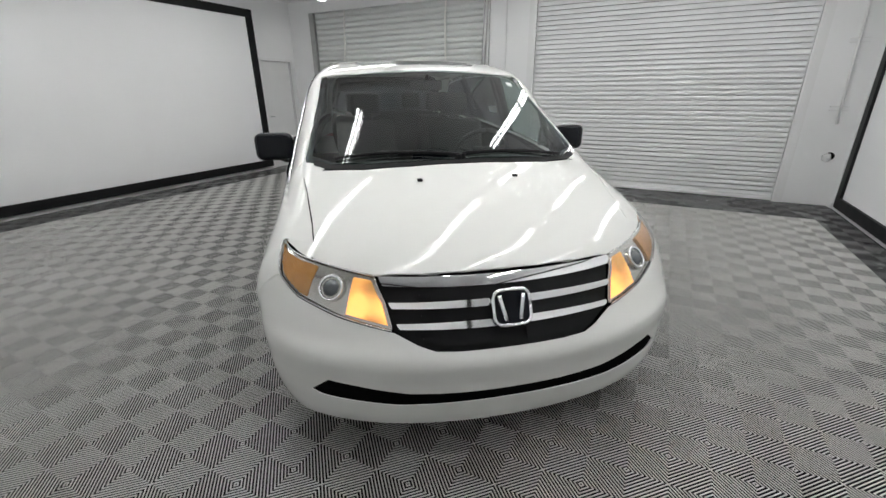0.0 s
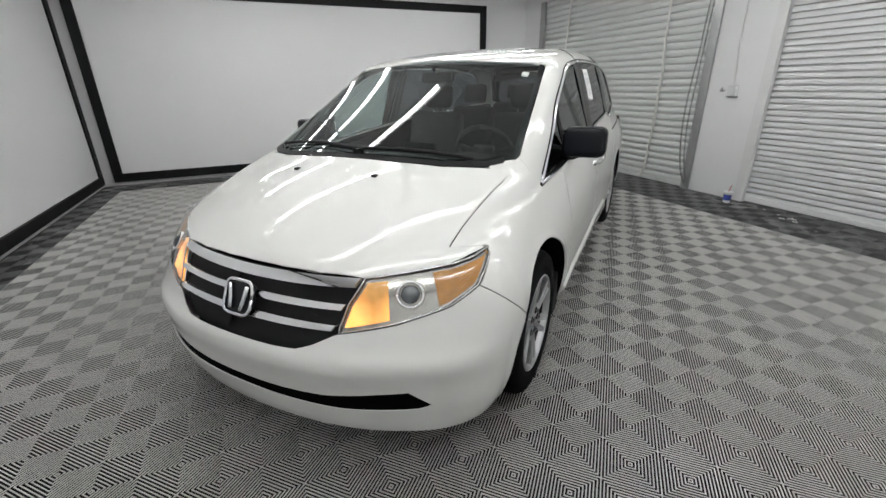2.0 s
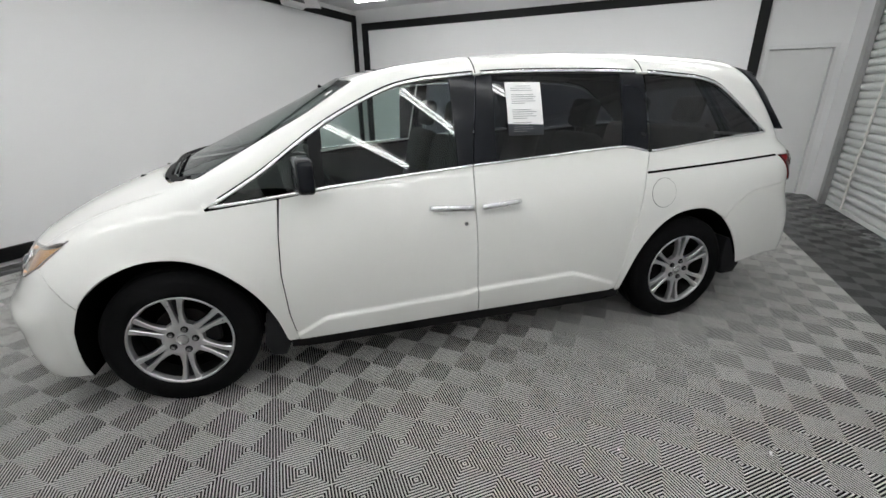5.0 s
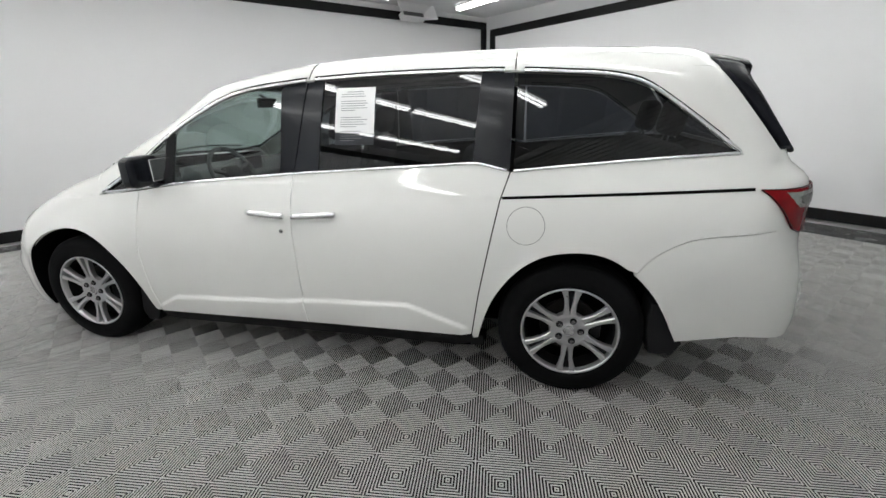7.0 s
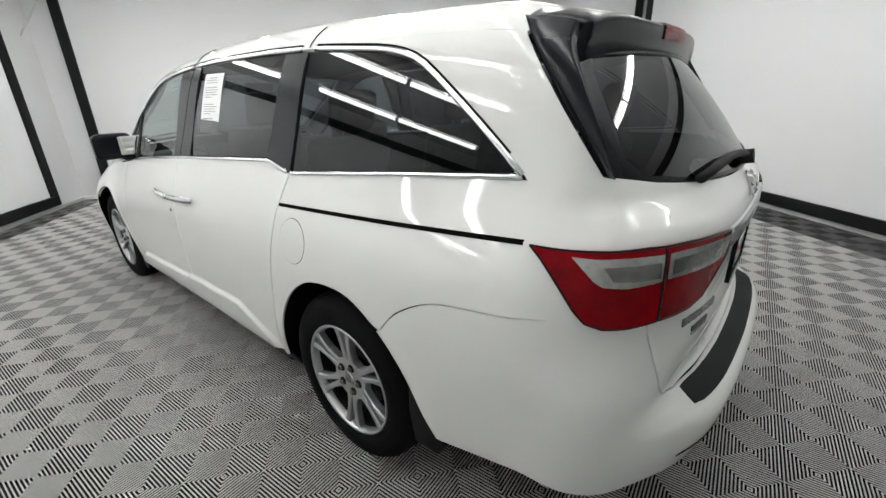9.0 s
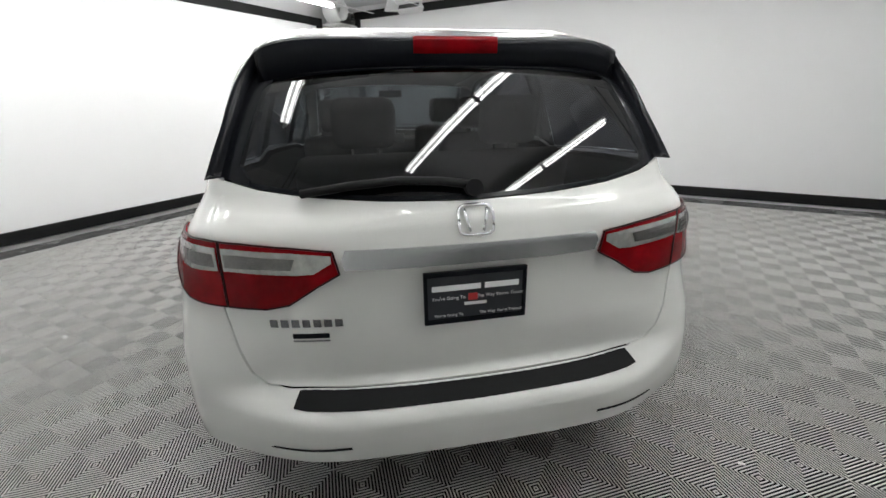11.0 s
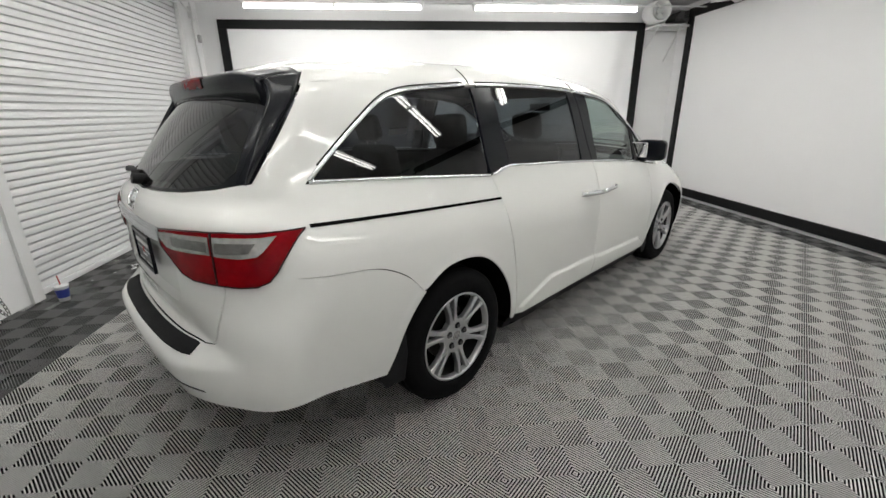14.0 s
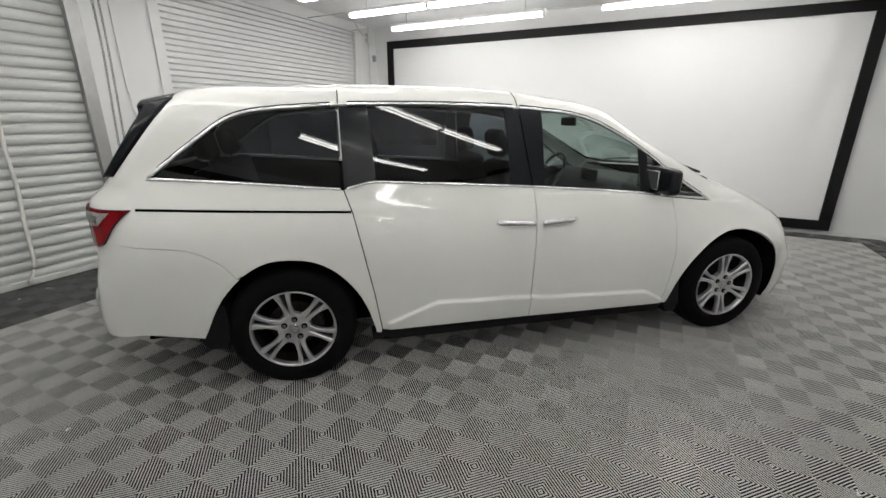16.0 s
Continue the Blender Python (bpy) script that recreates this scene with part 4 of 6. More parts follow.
    skin("front_pillar", "hoop", [tuple(p) for p in edge_ws] + [tuple(p) for p in edge_up], PAINT, van, gap=-0.001, unit=(1.0, 0.7), edge=0.006)
    # lamp at the rear corner
    lamp = [(-2.575, 0.40, 1.046), (-2.56, 0.51, 1.058), (-2.52, 0.65, 1.068), (-2.46, 0.75, 1.070), (-2.40, 0.807, 1.064), (-2.31, 0.854, 1.062), (-2.225, 0.873, 1.062), (-2.26, 0.882, 1.037), (-2.303, 0.888, 0.991),
            (-2.348, 0.881, 0.927), (-2.373, 0.868, 0.896), (-2.406, 0.841, 0.879), (-2.445, 0.798, 0.875), (-2.496, 0.709, 0.876), (-2.54, 0.60, 0.876), (-2.556, 0.535, 0.890), (-2.57, 0.45, 0.945), (-2.579, 0.388, 0.980)]
    white = [(-2.576, 0.405, 1.036), (-2.558, 0.51, 1.046), (-2.51, 0.675, 1.053), (-2.45, 0.76, 1.052), (-2.371, 0.833, 1.047), (-2.323, 0.855, 1.049), (-2.375, 0.847, 0.999), (-2.393, 0.837, 0.986), (-2.433, 0.801, 0.981),
             (-2.502, 0.689, 0.989), (-2.56, 0.50, 0.982), (-2.568, 0.455, 0.985), (-2.576, 0.405, 1.015)]
    pocket = [(-2.56, 0.50, 1.030), (-2.51, 0.66, 1.038), (-2.45, 0.755, 1.034), (-2.385, 0.825, 1.030), (-2.41, 0.82, 0.999), (-2.45, 0.77, 0.996), (-2.51, 0.66, 1.000), (-2.56, 0.515, 0.998)]
    lamp, white, pocket = [[tuple(q) for q in stern_of(np.array(p) * (1, s, 1))] for p in (lamp, white, pocket)]
    seam = stern_of(np.array([(-2.487, 0.708 * s, 1.0)]))[0][0]
    for nm, cut in (("tail_lamp", 1), ("tailgate_lamp", -1)):
        keep = [p for p in smooth_line(lamp, 0.001, True).tolist() if (abs(p[0]) - abs(seam)) * cut > 0.0009]
        owner = skin(nm, "stern", keep, RED, van, "red and clear rear lamp", lift=0.009, gap=0.0, step=0.02, edge=0.014)
        rim_ = smooth_line(keep, 0.006, True)
        part("lens_rim", sweep(bmesh.new(), np.concatenate([line_on("stern", rim_, 0.0085), line_on("stern", rim_[:1], 0.0085)]), 0.0030, 6), RIM_RED, owner, "dark red lens edge", smooth=True)
        keep = [p for p in smooth_line(white, 0.0015, True).tolist() if (abs(p[0]) - abs(seam)) * cut > 0.006]
        skin("clear_lens", "stern", keep, CLEAR_LENS, owner, "clear ribbed lens", lift=0.0115, gap=0.0, step=0.004, edge=0.003,
             bow=lambda uv: 0.0030 * np.abs(np.sin(uv[:, 0] * 230)))
        keep = [p for p in smooth_line(pocket, 0.0015, True).tolist() if (abs(p[0]) - abs(seam)) * cut > 0.012]
        skin("lens_pocket", "stern", keep, POCKET, owner, "dim silver bulb pocket behind the clear lens", lift=0.0155, gap=0.0, step=0.004, edge=0.002,
             bow=lambda uv: 0.0014 * np.sin(uv[:, 0] * 420))
    joint = [(seam, z) for z in np.linspace(0.879, 1.066, 12)]
    part("lamp_joint", sweep(bmesh.new(), line_on("stern", joint, 0.004), 0.0035, 6), SHADOW, van, smooth=True)
    # headlamp: bowl, lit inner signal, amber reflector, projector, clear cover
    face = [(2.202, 0.497, 0.798), (2.12, 0.63, 0.814), (2.02, 0.765, 0.834), (1.95, 0.82, 0.851), (1.893, 0.848, 0.868), (1.91, 0.857, 0.848), (1.968, 0.862, 0.809), (2.022, 0.857, 0.766), (2.115, 0.79, 0.712), (2.23, 0.64, 0.664), (2.325, 0.452, 0.625), (2.315, 0.452, 0.645), (2.268, 0.465, 0.72)]
    cover = [tuple(q) for q in nose_of(np.array(face) * (1, s, 1))]
    bowl = skin("headlamp", "nose", cover, REFLECTOR, van, "headlamp with lit amber signal and projector lens", lift=-0.012, gap=0.002, step=0.03, edge=0.004)
    split = lambda a, b: [p for p in smooth_line(cover, 0.004, True).tolist() if a < abs(p[0]) < b]  # noqa: E731
    skin("lit_signal", "nose", split(0.0, math.radians(34.0)), AMBER_LIT, bowl, "glowing amber front indicator", lift=-0.006, gap=0.013, step=0.008, edge=0.006, bow=lambda uv: 0.003 * np.sin(uv[:, 1] * 330))
    skin("side_reflector", "nose", split(math.radians(41.5), 2), AMBER, bowl, "amber side reflector", lift=-0.006, gap=0.010, step=0.008, edge=0.006, bow=lambda uv: 0.0025 * np.sin(uv[:, 0] * 300))
    c = onto("nose", [(s * math.radians(37.3), 0.752)])[0]
    nrm = slope(c[None])[0]
    bm = rod(bmesh.new(), c - nrm * 0.05, c + nrm * -0.001, 0.055, 28)
    part("lamp_ring", bm, REFLECTOR, bowl, "silver projector ring", smooth=False)
    side_way = Vector(np.cross(nrm, (0, 0, 1))).normalized()
    up_way = side_way.cross(Vector(nrm))
    hoop = [Vector(c) + 0.046 * (math.cos(k) * side_way + math.sin(k) * up_way) for k in np.linspace(0, 2 * math.pi, 29)]
    part("lamp_bezel", sweep(bmesh.new(), np.array([tuple(p) for p in hoop]), 0.006, 8), CHROME, bowl, "bright bezel round the projector", smooth=True)
    bm = bmesh.new()
    bmesh.ops.create_uvsphere(bm, u_segments=24, v_segments=12, radius=0.038)
    bmesh.ops.transform(bm, verts=bm.verts, matrix=Matrix.Translation(c - nrm * 0.018))
    part("projector_lens", bm, LENS_BALL, bowl, "round glass projector lens", smooth=True)
    ob = skin("lamp_cover", "nose", cover, LENS, bowl, "clear plastic cover", lift=0.003, gap=0.001, step=0.03, edge=0.0)
    ob.visible_shadow = False
    strip = smooth_line(cover, 0.015, True)
    part("lamp_rim", sweep(bmesh.new(), np.concatenate([line_on("nose", strip, 0.0), line_on("nose", strip[:1], 0.0)]), 0.0032, 6), SATIN, bowl, smooth=True)


both(sides)

# bonnet
hood_front = [(2.088, 0.68), (2.15, 0.588), (2.206, 0.49), (2.247, 0.32), (2.267, 0.15), (2.272, 0.0)]
hood_rear = [(1.615, 0.0), (1.605, 0.25), (1.565, 0.48), (1.48, 0.68)]
half = hood_rear + side_seam + hood_front
skin("hood", "top", half + [(x, -y) for x, y in half[::-1] if y > 0], PAINT, van, "smooth white bonnet with two washer jets")
skin("hood_backing", "top", [(x * 0.999, y * 1.03) for x, y in half] + [(x * 0.999, -y * 1.03) for x, y in half[::-1] if y > 0], SHADOW, van, lift=-0.014, edge=0.0, step=0.06)
for y in (-0.235, 0.235):
    p = line_on("top", [(1.745, y)])[0]
    bm = bmesh.new()
    box(bm, p[0] - 0.013, p[0] + 0.013, p[1] - 0.012, p[1] + 0.012, p[2] - 0.004, p[2] + 0.008, bevel=0.003)
    part("washer_jet", bm, BLACK_MATT, van)

# the fenders' upper edges beside the bonnet
for s in (1, -1):
    lane = [(x, y + 0.0035) for x, y in side_seam] + [(2.052, 0.728), (1.99, 0.782), (1.908, 0.832)] + [(x, y + 0.07) for x, y in side_seam[::-1][2:]]
    skin("fender_top", "top", [(x, s * y) for x, y in (lane if s > 0 else lane[::-1])], PAINT, van, lift=-0.0016, gap=0.0, step=0.02, edge=0.004)

for s in (1, -1):
    lane = [(1.47, 0.688), (1.385, 0.80), (1.352, 0.845), (1.30, 0.852), (1.295, 0.782), (1.352, 0.772), (1.45, 0.668)]
    skin("pillar_foot", "top", [(x, s * y) for x, y in (lane[::-1] if s > 0 else lane)], PAINT, van, lift=-0.0028, gap=0.0, step=0.02, edge=0.004)

# windscreen with its dark border and scuttle
ws_foot = [(1.590, 0.0), (1.578, 0.25), (1.535, 0.48), (1.455, 0.66), (1.345, 0.775)]
ws_side = [(1.25, 0.764), (1.10, 0.744), (0.95, 0.725), (0.80, 0.707), (0.65, 0.689), (0.555, 0.676)]
ws_top = [(0.585, 0.45), (0.605, 0.25), (0.61, 0.0)]
half = ws_foot + ws_side + ws_top
ring = half + [(x, -y) for x, y in half[::-1] if y > 0]
shield = skin("windscreen", "top", ring, SCREEN_GLASS, van, "clear sloping windscreen", lift=-0.004, gap=0.0, edge=0.0, step=0.05, even=2)
shield.visible_shadow = False
inner = [(x - 0.03, y * 0.96) for x, y in ws_foot] + [(x, y - 0.028) for x, y in ws_side] + [(x + 0.035, y * 0.96) for x, y in ws_top]
hole = inner + [(x, -y) for x, y in inner[::-1] if y > 0]
skin("glass_border", "top", ring, BLACK_GLOSS, van, "black printed windscreen border", lift=-0.007, gap=-0.002, edge=0.0, holes=[hole])
cowl = [(x + 0.022, y) for x, y in ws_foot[:4] + [(1.385, 0.732)]]
cowl = cowl + [(x - 0.012, y * 0.985) for x, y in (ws_foot[:4] + [(1.385, 0.732)])[::-1]]
skin("scuttle_panel", "top", cowl[1:] + [(x, -y) for x, y in cowl[::-1] if y > 0] + cowl[:1], BLACK_MATT, van,
     "black scuttle panel under the wipers", lift=0.001, gap=0.0, edge=0.01)
for y0, y1, x0, x1 in ((0.60, 0.02, 1.475, 1.555), (0.0, -0.62, 1.560, 1.43)):
    pts = [(x0 + (x1 - x0) * k / 8, y0 + (y1 - y0) * k / 8) for k in range(9)]
    thing = part("wiper", sweep(bmesh.new(), line_on("top", pts, 0.016), 0.008, 6, 0.7), BLACK_MATT, van, "black windscreen wiper", smooth=True)
    part("wiper_blade", sweep(bmesh.new(), line_on("top", [(x - 0.018, y) for x, y in pts], 0.008), 0.006, 6), BLACK_MATT, thing, smooth=True)
    p = line_on("top", [(x1 if y0 > 0.3 else x0, y1 if y0 > 0.3 else y0)], 0.004)[0]
    part("wiper_pivot", rod(bmesh.new(), p - np.array((0, 0, 0.03)), p + np.array((0, 0, 0.012)), 0.02, 14), BLACK_MATT, thing)

# small sticker at the upper corner of the windscreen
skin("windscreen_sticker", "top", [(0.70, 0.575), (0.70, 0.615), (0.655, 0.615), (0.655, 0.575)], PAPER, shield, "small white sticker", lift=-0.0055, gap=0.0, step=0.02, edge=0.0)

# roof, from glass line to glass line, with its sunroof
edge = onto("side_l", [(x, glass_top(x) + 0.004) for x in (0.42, 0.224, 0.059, -0.103, -0.385, -0.798, -1.16, -1.387, -1.50)] + [(-1.52, 1.595), (-1.75, 1.59), (-2.062, 1.57)])
rear_edge = onto("top", [(-2.085, 0.50), (-2.10, 0.25), (-2.105, 0.0)])
front_edge = onto("top", [(0.615, 0.0), (0.61, 0.25), (0.59, 0.45), (0.552, 0.680)])
half = [tuple(p) for p in np.concatenate([hoop_of(front_edge), hoop_of(edge), hoop_of(rear_edge)])]
ring = half + [(x, -t) for x, t in half[::-1] if abs(t) > 1e-6]
sun = [(0.40, 0.0), (0.395, 0.22), (0.375, 0.40), (0.34, 0.43), (-0.10, 0.44), (-0.13, 0.41), (-0.135, 0.0)]
sun_ring = hoop_of(onto("top", sun + [(x, -y) for x, y in sun[::-1] if y > 0]))
roof = skin("roof", "hoop", ring, PAINT, van, "white roof with a dark sunroof", gap=-0.002, unit=(1.0, 0.65), step=0.03, holes=[[tuple(p) for p in sun_ring]])
skin("sunroof", "hoop", [tuple(p) for p in sun_ring], BLACK_GLOSS, roof, "dark glass sunroof panel", lift=-0.002, gap=0.003, unit=(1.0, 0.65), edge=0.01)
for x in (-0.10, -1.168):
    for s, side in ((1, "side_l"), (-1, "side_r")):
        zs = np.linspace(glass_top(x) + 0.006, 1.668, 8)
        pts = hoop_of(onto(side, [(x + 0.01 * (1.6 - z), z) for z in zs]))
        part("roof_seam", sweep(bmesh.new(), line_on("hoop", pts, 0.0008), 0.0028, 5), SHADOW, van)

# tailgate, rear glass and its black surround
gate = [(0.0, 1.158), (0.25, 1.165), (0.45, 1.178), (0.60, 1.196), (0.708, 1.218), (0.745, 1.14), (0.748, 1.06), (0.742, 0.95), (0.728, 0.84), (0.705, 0.74), (0.675, 0.66), (0.637, 0.6175), (0.57, 0.604), (0.40, 0.5985), (0.20, 0.5965), (0.0, 0.5955)]
gate3 = stern_of(onto("rear", smooth_line(gate, 0.02)))
scoop = lambda uv: -0.035 * ramp(0.43 - np.abs(np.sin(uv[:, 0]) * 1.28), 0.0, 0.05) * ramp(uv[:, 1], 0.735, 0.775) * ramp(0.985 - uv[:, 1], 0.0, 0.02)  # noqa: E731
tailgate = skin("tailgate", "stern", [tuple(p) for p in gate3] + [(-u, z) for u, z in gate3[::-1] if abs(u) > 1e-6], PAINT, van, "white tailgate with a recessed plate", step=0.022, gap=0.0012, bow=scoop)
back = [(u * 1.04, z) for u, z in gate3]
skin("tailgate_backing", "stern", back + [(-u, z) for u, z in back[::-1] if abs(u) > 1e-6], SHADOW, van, lift=-0.045, edge=0.0, step=0.06)
pane = [(0.0, 1.172), (0.25, 1.178), (0.45, 1.190), (0.62, 1.214), (0.655, 1.26), (0.585, 1.47), (0.545, 1.505), (0.30, 1.522), (0.0, 1.527)]
pane3 = [tuple(p) for p in stern_of(onto("rear", pane))]
ring = pane3 + [(-u, z) for u, z in pane3[::-1] if abs(u) > 1e-6]
ob = skin("rear_window", "stern", ring, PRIVACY, tailgate, "dark rear window glass", lift=-0.004, gap=-0.001, edge=0.0, step=0.04, even=0)
rim = np.concatenate([stern_of(onto("rear", [(0.0, 1.160), (0.25, 1.167), (0.45, 1.180), (0.60, 1.198), (0.708, 1.221)])),
                      stern_of(onto("side_l", [(-2.335, 1.226), (-2.205, 1.395), (-2.105, 1.525), (-2.065, 1.578)])), stern_of(onto("rear", [(0.58, 1.60), (0.30, 1.605), (0.0, 1.605)]))])
rim = [tuple(p) for p in rim]
skin("rear_glass_surround", "stern", rim + [(-u, z) for u, z in rim[::-1] if abs(u) > 1e-6], BLACK_GLOSS, tailgate, "gloss black surround of the rear glass", gap=0.001, holes=[ring], step=0.025)

# spoiler with its brake lamp; its ends run down beside the glass as fins
bm = bmesh.new()
ys = np.linspace(-0.60, 0.60, 45)
rows = []
for y in ys:
    q = (abs(y) / 0.60) ** 8
    x0 = -2.088 + 0.065 * (y / 0.62) ** 2
    zt = float(onto("top", [(x0, y)])[0][2])
    tip, zl = -2.268 + 0.16 * y * y, 1.612 + 0.035 * y * y - 0.040 * q
    root = float(onto("rear", [(y, 1.505 - 0.17 * y * y)])[0][0])
    prof = [(x0, zt + 0.002 - 0.006 * q), (x0 * 0.6 + tip * 0.4, zt * 0.55 + (zl + 0.006) * 0.45), (tip + 0.03, zl + 0.003), (tip + 0.008, zl - 0.003), (tip, zl - 0.012), (tip + 0.004, zl - 0.050), (tip + 0.012, zl - 0.060),
            (max(root - 0.004, tip + 0.014), 1.512 - 0.17 * y * y), (x0, zt - 0.06)]
    rows.append([bm.verts.new((x, y, z)) for x, z in prof])
for a, b in zip(rows, rows[1:]):
    for k in range(len(prof)):
        n = (k + 1) % len(prof)
        bm.faces.new((a[k], a[n], b[n], b[k]))
bm.faces.new(rows[0])
bm.faces.new(rows[-1][::-1])
bmesh.ops.recalc_face_normals(bm, faces=bm.faces)
spoiler = part("spoiler", bm, BLACK_GLOSS, van, "gloss black roof spoiler over the rear glass", smooth=True)
bm = bmesh.new()
rows = []
for y in np.linspace(-0.15, 0.12, 13):
    tip, zl = -2.272 + 0.16 * y * y, 1.612 + 0.035 * y * y
    rows.append([bm.verts.new(p) for p in ((tip + 0.03, y, zl + 0.005), (tip + 0.006, y, zl + 0.001), (tip, y, zl - 0.010), (tip + 0.003, y, zl - 0.046), (tip + 0.02, y, zl - 0.050))])
for a, b in zip(rows, rows[1:]):
    for k in range(4):
        bm.faces.new((a[k], a[k + 1], b[k + 1], b[k]))
bmesh.ops.recalc_face_normals(bm, faces=bm.faces)
part("brake_lamp", bm, RED, spoiler, "red high brake lamp", smooth=True)
for s, side in ((1, "side_l"), (-1, "side_r")):
    bm = bmesh.new()
    fore = [(-2.028, 1.616), (-2.075, 1.562), (-2.115, 1.515), (-2.156, 1.468), (-2.204, 1.405), (-2.252, 1.341), (-2.295, 1.283), (-2.338, 1.224)]
    aft = [(-2.200, 0.592, 1.585), (-2.195, 0.617, 1.556), (-2.201, 0.645, 1.521), (-2.227, 0.67, 1.475), (-2.255, 0.687, 1.427), (-2.288, 0.705, 1.370), (-2.328, 0.73, 1.300), (-2.372, 0.755, 1.222)]
    fore = onto(side, fore)
    fore = fore + np.array(((0, s * 0.003, 0),))
    aft = np.array(aft) * np.array((1, s, 1))
    rings = []
    fore, aft = np.array(spline(fore, 4)), np.array(spline(aft, 4))
    for k, (f, a) in enumerate(zip(fore, aft)):
        m = f * 0.5 + a * 0.5 + np.array((0, s * 0.006, 0.0))
        back_ = np.array((0.022, -s * 0.022, 0.0))
        rings.append([bm.verts.new(p) for p in (f + np.array((0.01, -s * 0.05, -0.01)), f, f * 0.75 + a * 0.25 + np.array((0, s * 0.004, 0)), m, f * 0.2 + a * 0.8 + np.array((0, s * 0.004, 0)), a, a + back_, a + back_ * 2.2)])
    for a, b in zip(rings, rings[1:]):
        for k in range(8):
            n = (k + 1) % 8
            bm.faces.new((a[k], a[n], b[n], b[k]))
    bm.faces.new(rings[0])
    bm.faces.new(rings[-1])
    bmesh.ops.recalc_face_normals(bm, faces=bm.faces)
    part("spoiler_fin", bm, BLACK_GLOSS, spoiler, "gloss black fin beside the rear glass", smooth=True)

# bright bar, badge, plate, lettering strips on the tailgate
bar = [(0.0, 1.044), (0.2, 1.045), (0.368, 1.047), (0.380, 1.02), (0.372, 0.992), (0.2, 0.986), (0.0, 0.985)]
skin("bright_bar", "rear", mirrored(bar), SATIN, tailgate, "ribbed satin chrome bar above the plate", lift=0.010, gap=0.0, step=0.0045, edge=0.02, bow=lambda uv: 0.0022 * np.sin(uv[:, 1] * 420))


def badge(kind, u, v, w, h, parent, ground):
    """A plain bright badge: a rounded ring with two flared uprights inside."""
    ring = [(u + w * np.sign(math.cos(k)) * abs(math.cos(k)) ** 0.45, v + h * np.sign(math.sin(k)) * abs(math.sin(k)) ** 0.45) for k in np.linspace(0, 2 * math.pi, 41)]
    if ground:
        skin("badge_ground", kind, ring[:-1], BLACK_GLOSS, parent, lift=0.018, gap=0.002, step=0.02, edge=0.02)
    ob = part("badge", sweep(bmesh.new(), line_on(kind, ring, 0.022 if ground else 0.006), 0.007 if ground else 0.005, 8), CHROME, parent, "plain chrome badge ring", smooth=True)
    for s in (-1, 1):
        pts = [(u + s * w * (0.52 + 0.14 * q), v + q * h * 0.74) for q in np.linspace(-1, 1, 5)]
        part("upright", sweep(bmesh.new(), line_on(kind, pts, 0.024 if ground else 0.009), 0.010 if ground else 0.0055, 8, 0.9), CHROME, ob, smooth=True)
    return ob


badge("rear", 0.0, 1.106, 0.050, 0.038, tailgate, False)


# rear bumper with its step pad and reflectors
low = [(0.0, 0.376), (0.25, 0.377), (0.45, 0.374)]
top = [(0.0, 0.5942), (0.20, 0.5952), (0.40, 0.5972), (0.57, 0.6026), (0.641, 0.6155), (0.68, 0.658), (0.71, 0.74), (0.732, 0.84), (0.737, 0.886)]
edge = np.concatenate([stern_of(onto("rear", top)), stern_of(onto("side_l", [(-2.44, 0.894), (-2.34, 0.905), (-2.29, 0.8945), *spline(SEAM_R, 3)[::-1][1:], *arch_r[-12:], (-2.1, 0.372), (-2.25, 0.392)])),
                       stern_of(onto("rear", [(0.75, 0.385), (0.62, 0.378)] + low[::-1]))])
half = [tuple(p) for p in edge]
bumper = skin("rear_bumper", "stern", half + [(-u, z) for u, z in half[::-1] if abs(u) > 1e-6], PAINT, van, "white rear bumper with a black step pad", step=0.022, gap=0.001, edge=0.03)
pad = [(-2.600, 0.0, 0.5895), (-2.597, 0.20, 0.590), (-2.587, 0.336, 0.592), (-2.570, 0.45, 0.594), (-2.556, 0.530, 0.597), (-2.558, 0.546, 0.5965), (-2.585, 0.556, 0.583), (-2.606, 0.561, 0.570), (-2.620, 0.525, 0.567),
       (-2.648, 0.37, 0.564), (-2.660, 0.16, 0.563), (-2.663, 0.0, 0.562)]
pad3 = [tuple(p) for p in stern_of(np.array(pad))]
skin("step_pad", "stern", pad3 + [(-u, z) for u, z in pad3[::-1] if abs(u) > 1e-6], BLACK_MATT, bumper, "black ribbed step pad", lift=0.004, gap=0.0, step=0.008, edge=0.008, bow=lambda uv: 0.0015 * np.sin(uv[:, 0] * 240))
for s in (-1, 1):
    q = [(s * 0.40, 0.450), (s * 0.52, 0.446), (s * 0.635, 0.444), (s * 0.645, 0.436), (s * 0.52, 0.435), (s * 0.40, 0.438)]
    skin("rear_reflector", "rear", q if s > 0 else q[::-1], BLACK_GLOSS, bumper, "narrow dark slot reflector", lift=0.002, gap=0.0, step=0.03, edge=0.003)

# plate with its frame; the lettering that names a firm stands as plain bars
ox = float(onto("rear", [(0.028, 0.80)])[0][0]) + 0.012
plate = part("plate", boxes((ox - 0.004, ox, -0.125, 0.180, 0.797, 0.955), bevel=0.003), PLATE_DARK, tailgate, "black dealer plate in a silver frame with white print", at=pose(0, -0.0275, 0))
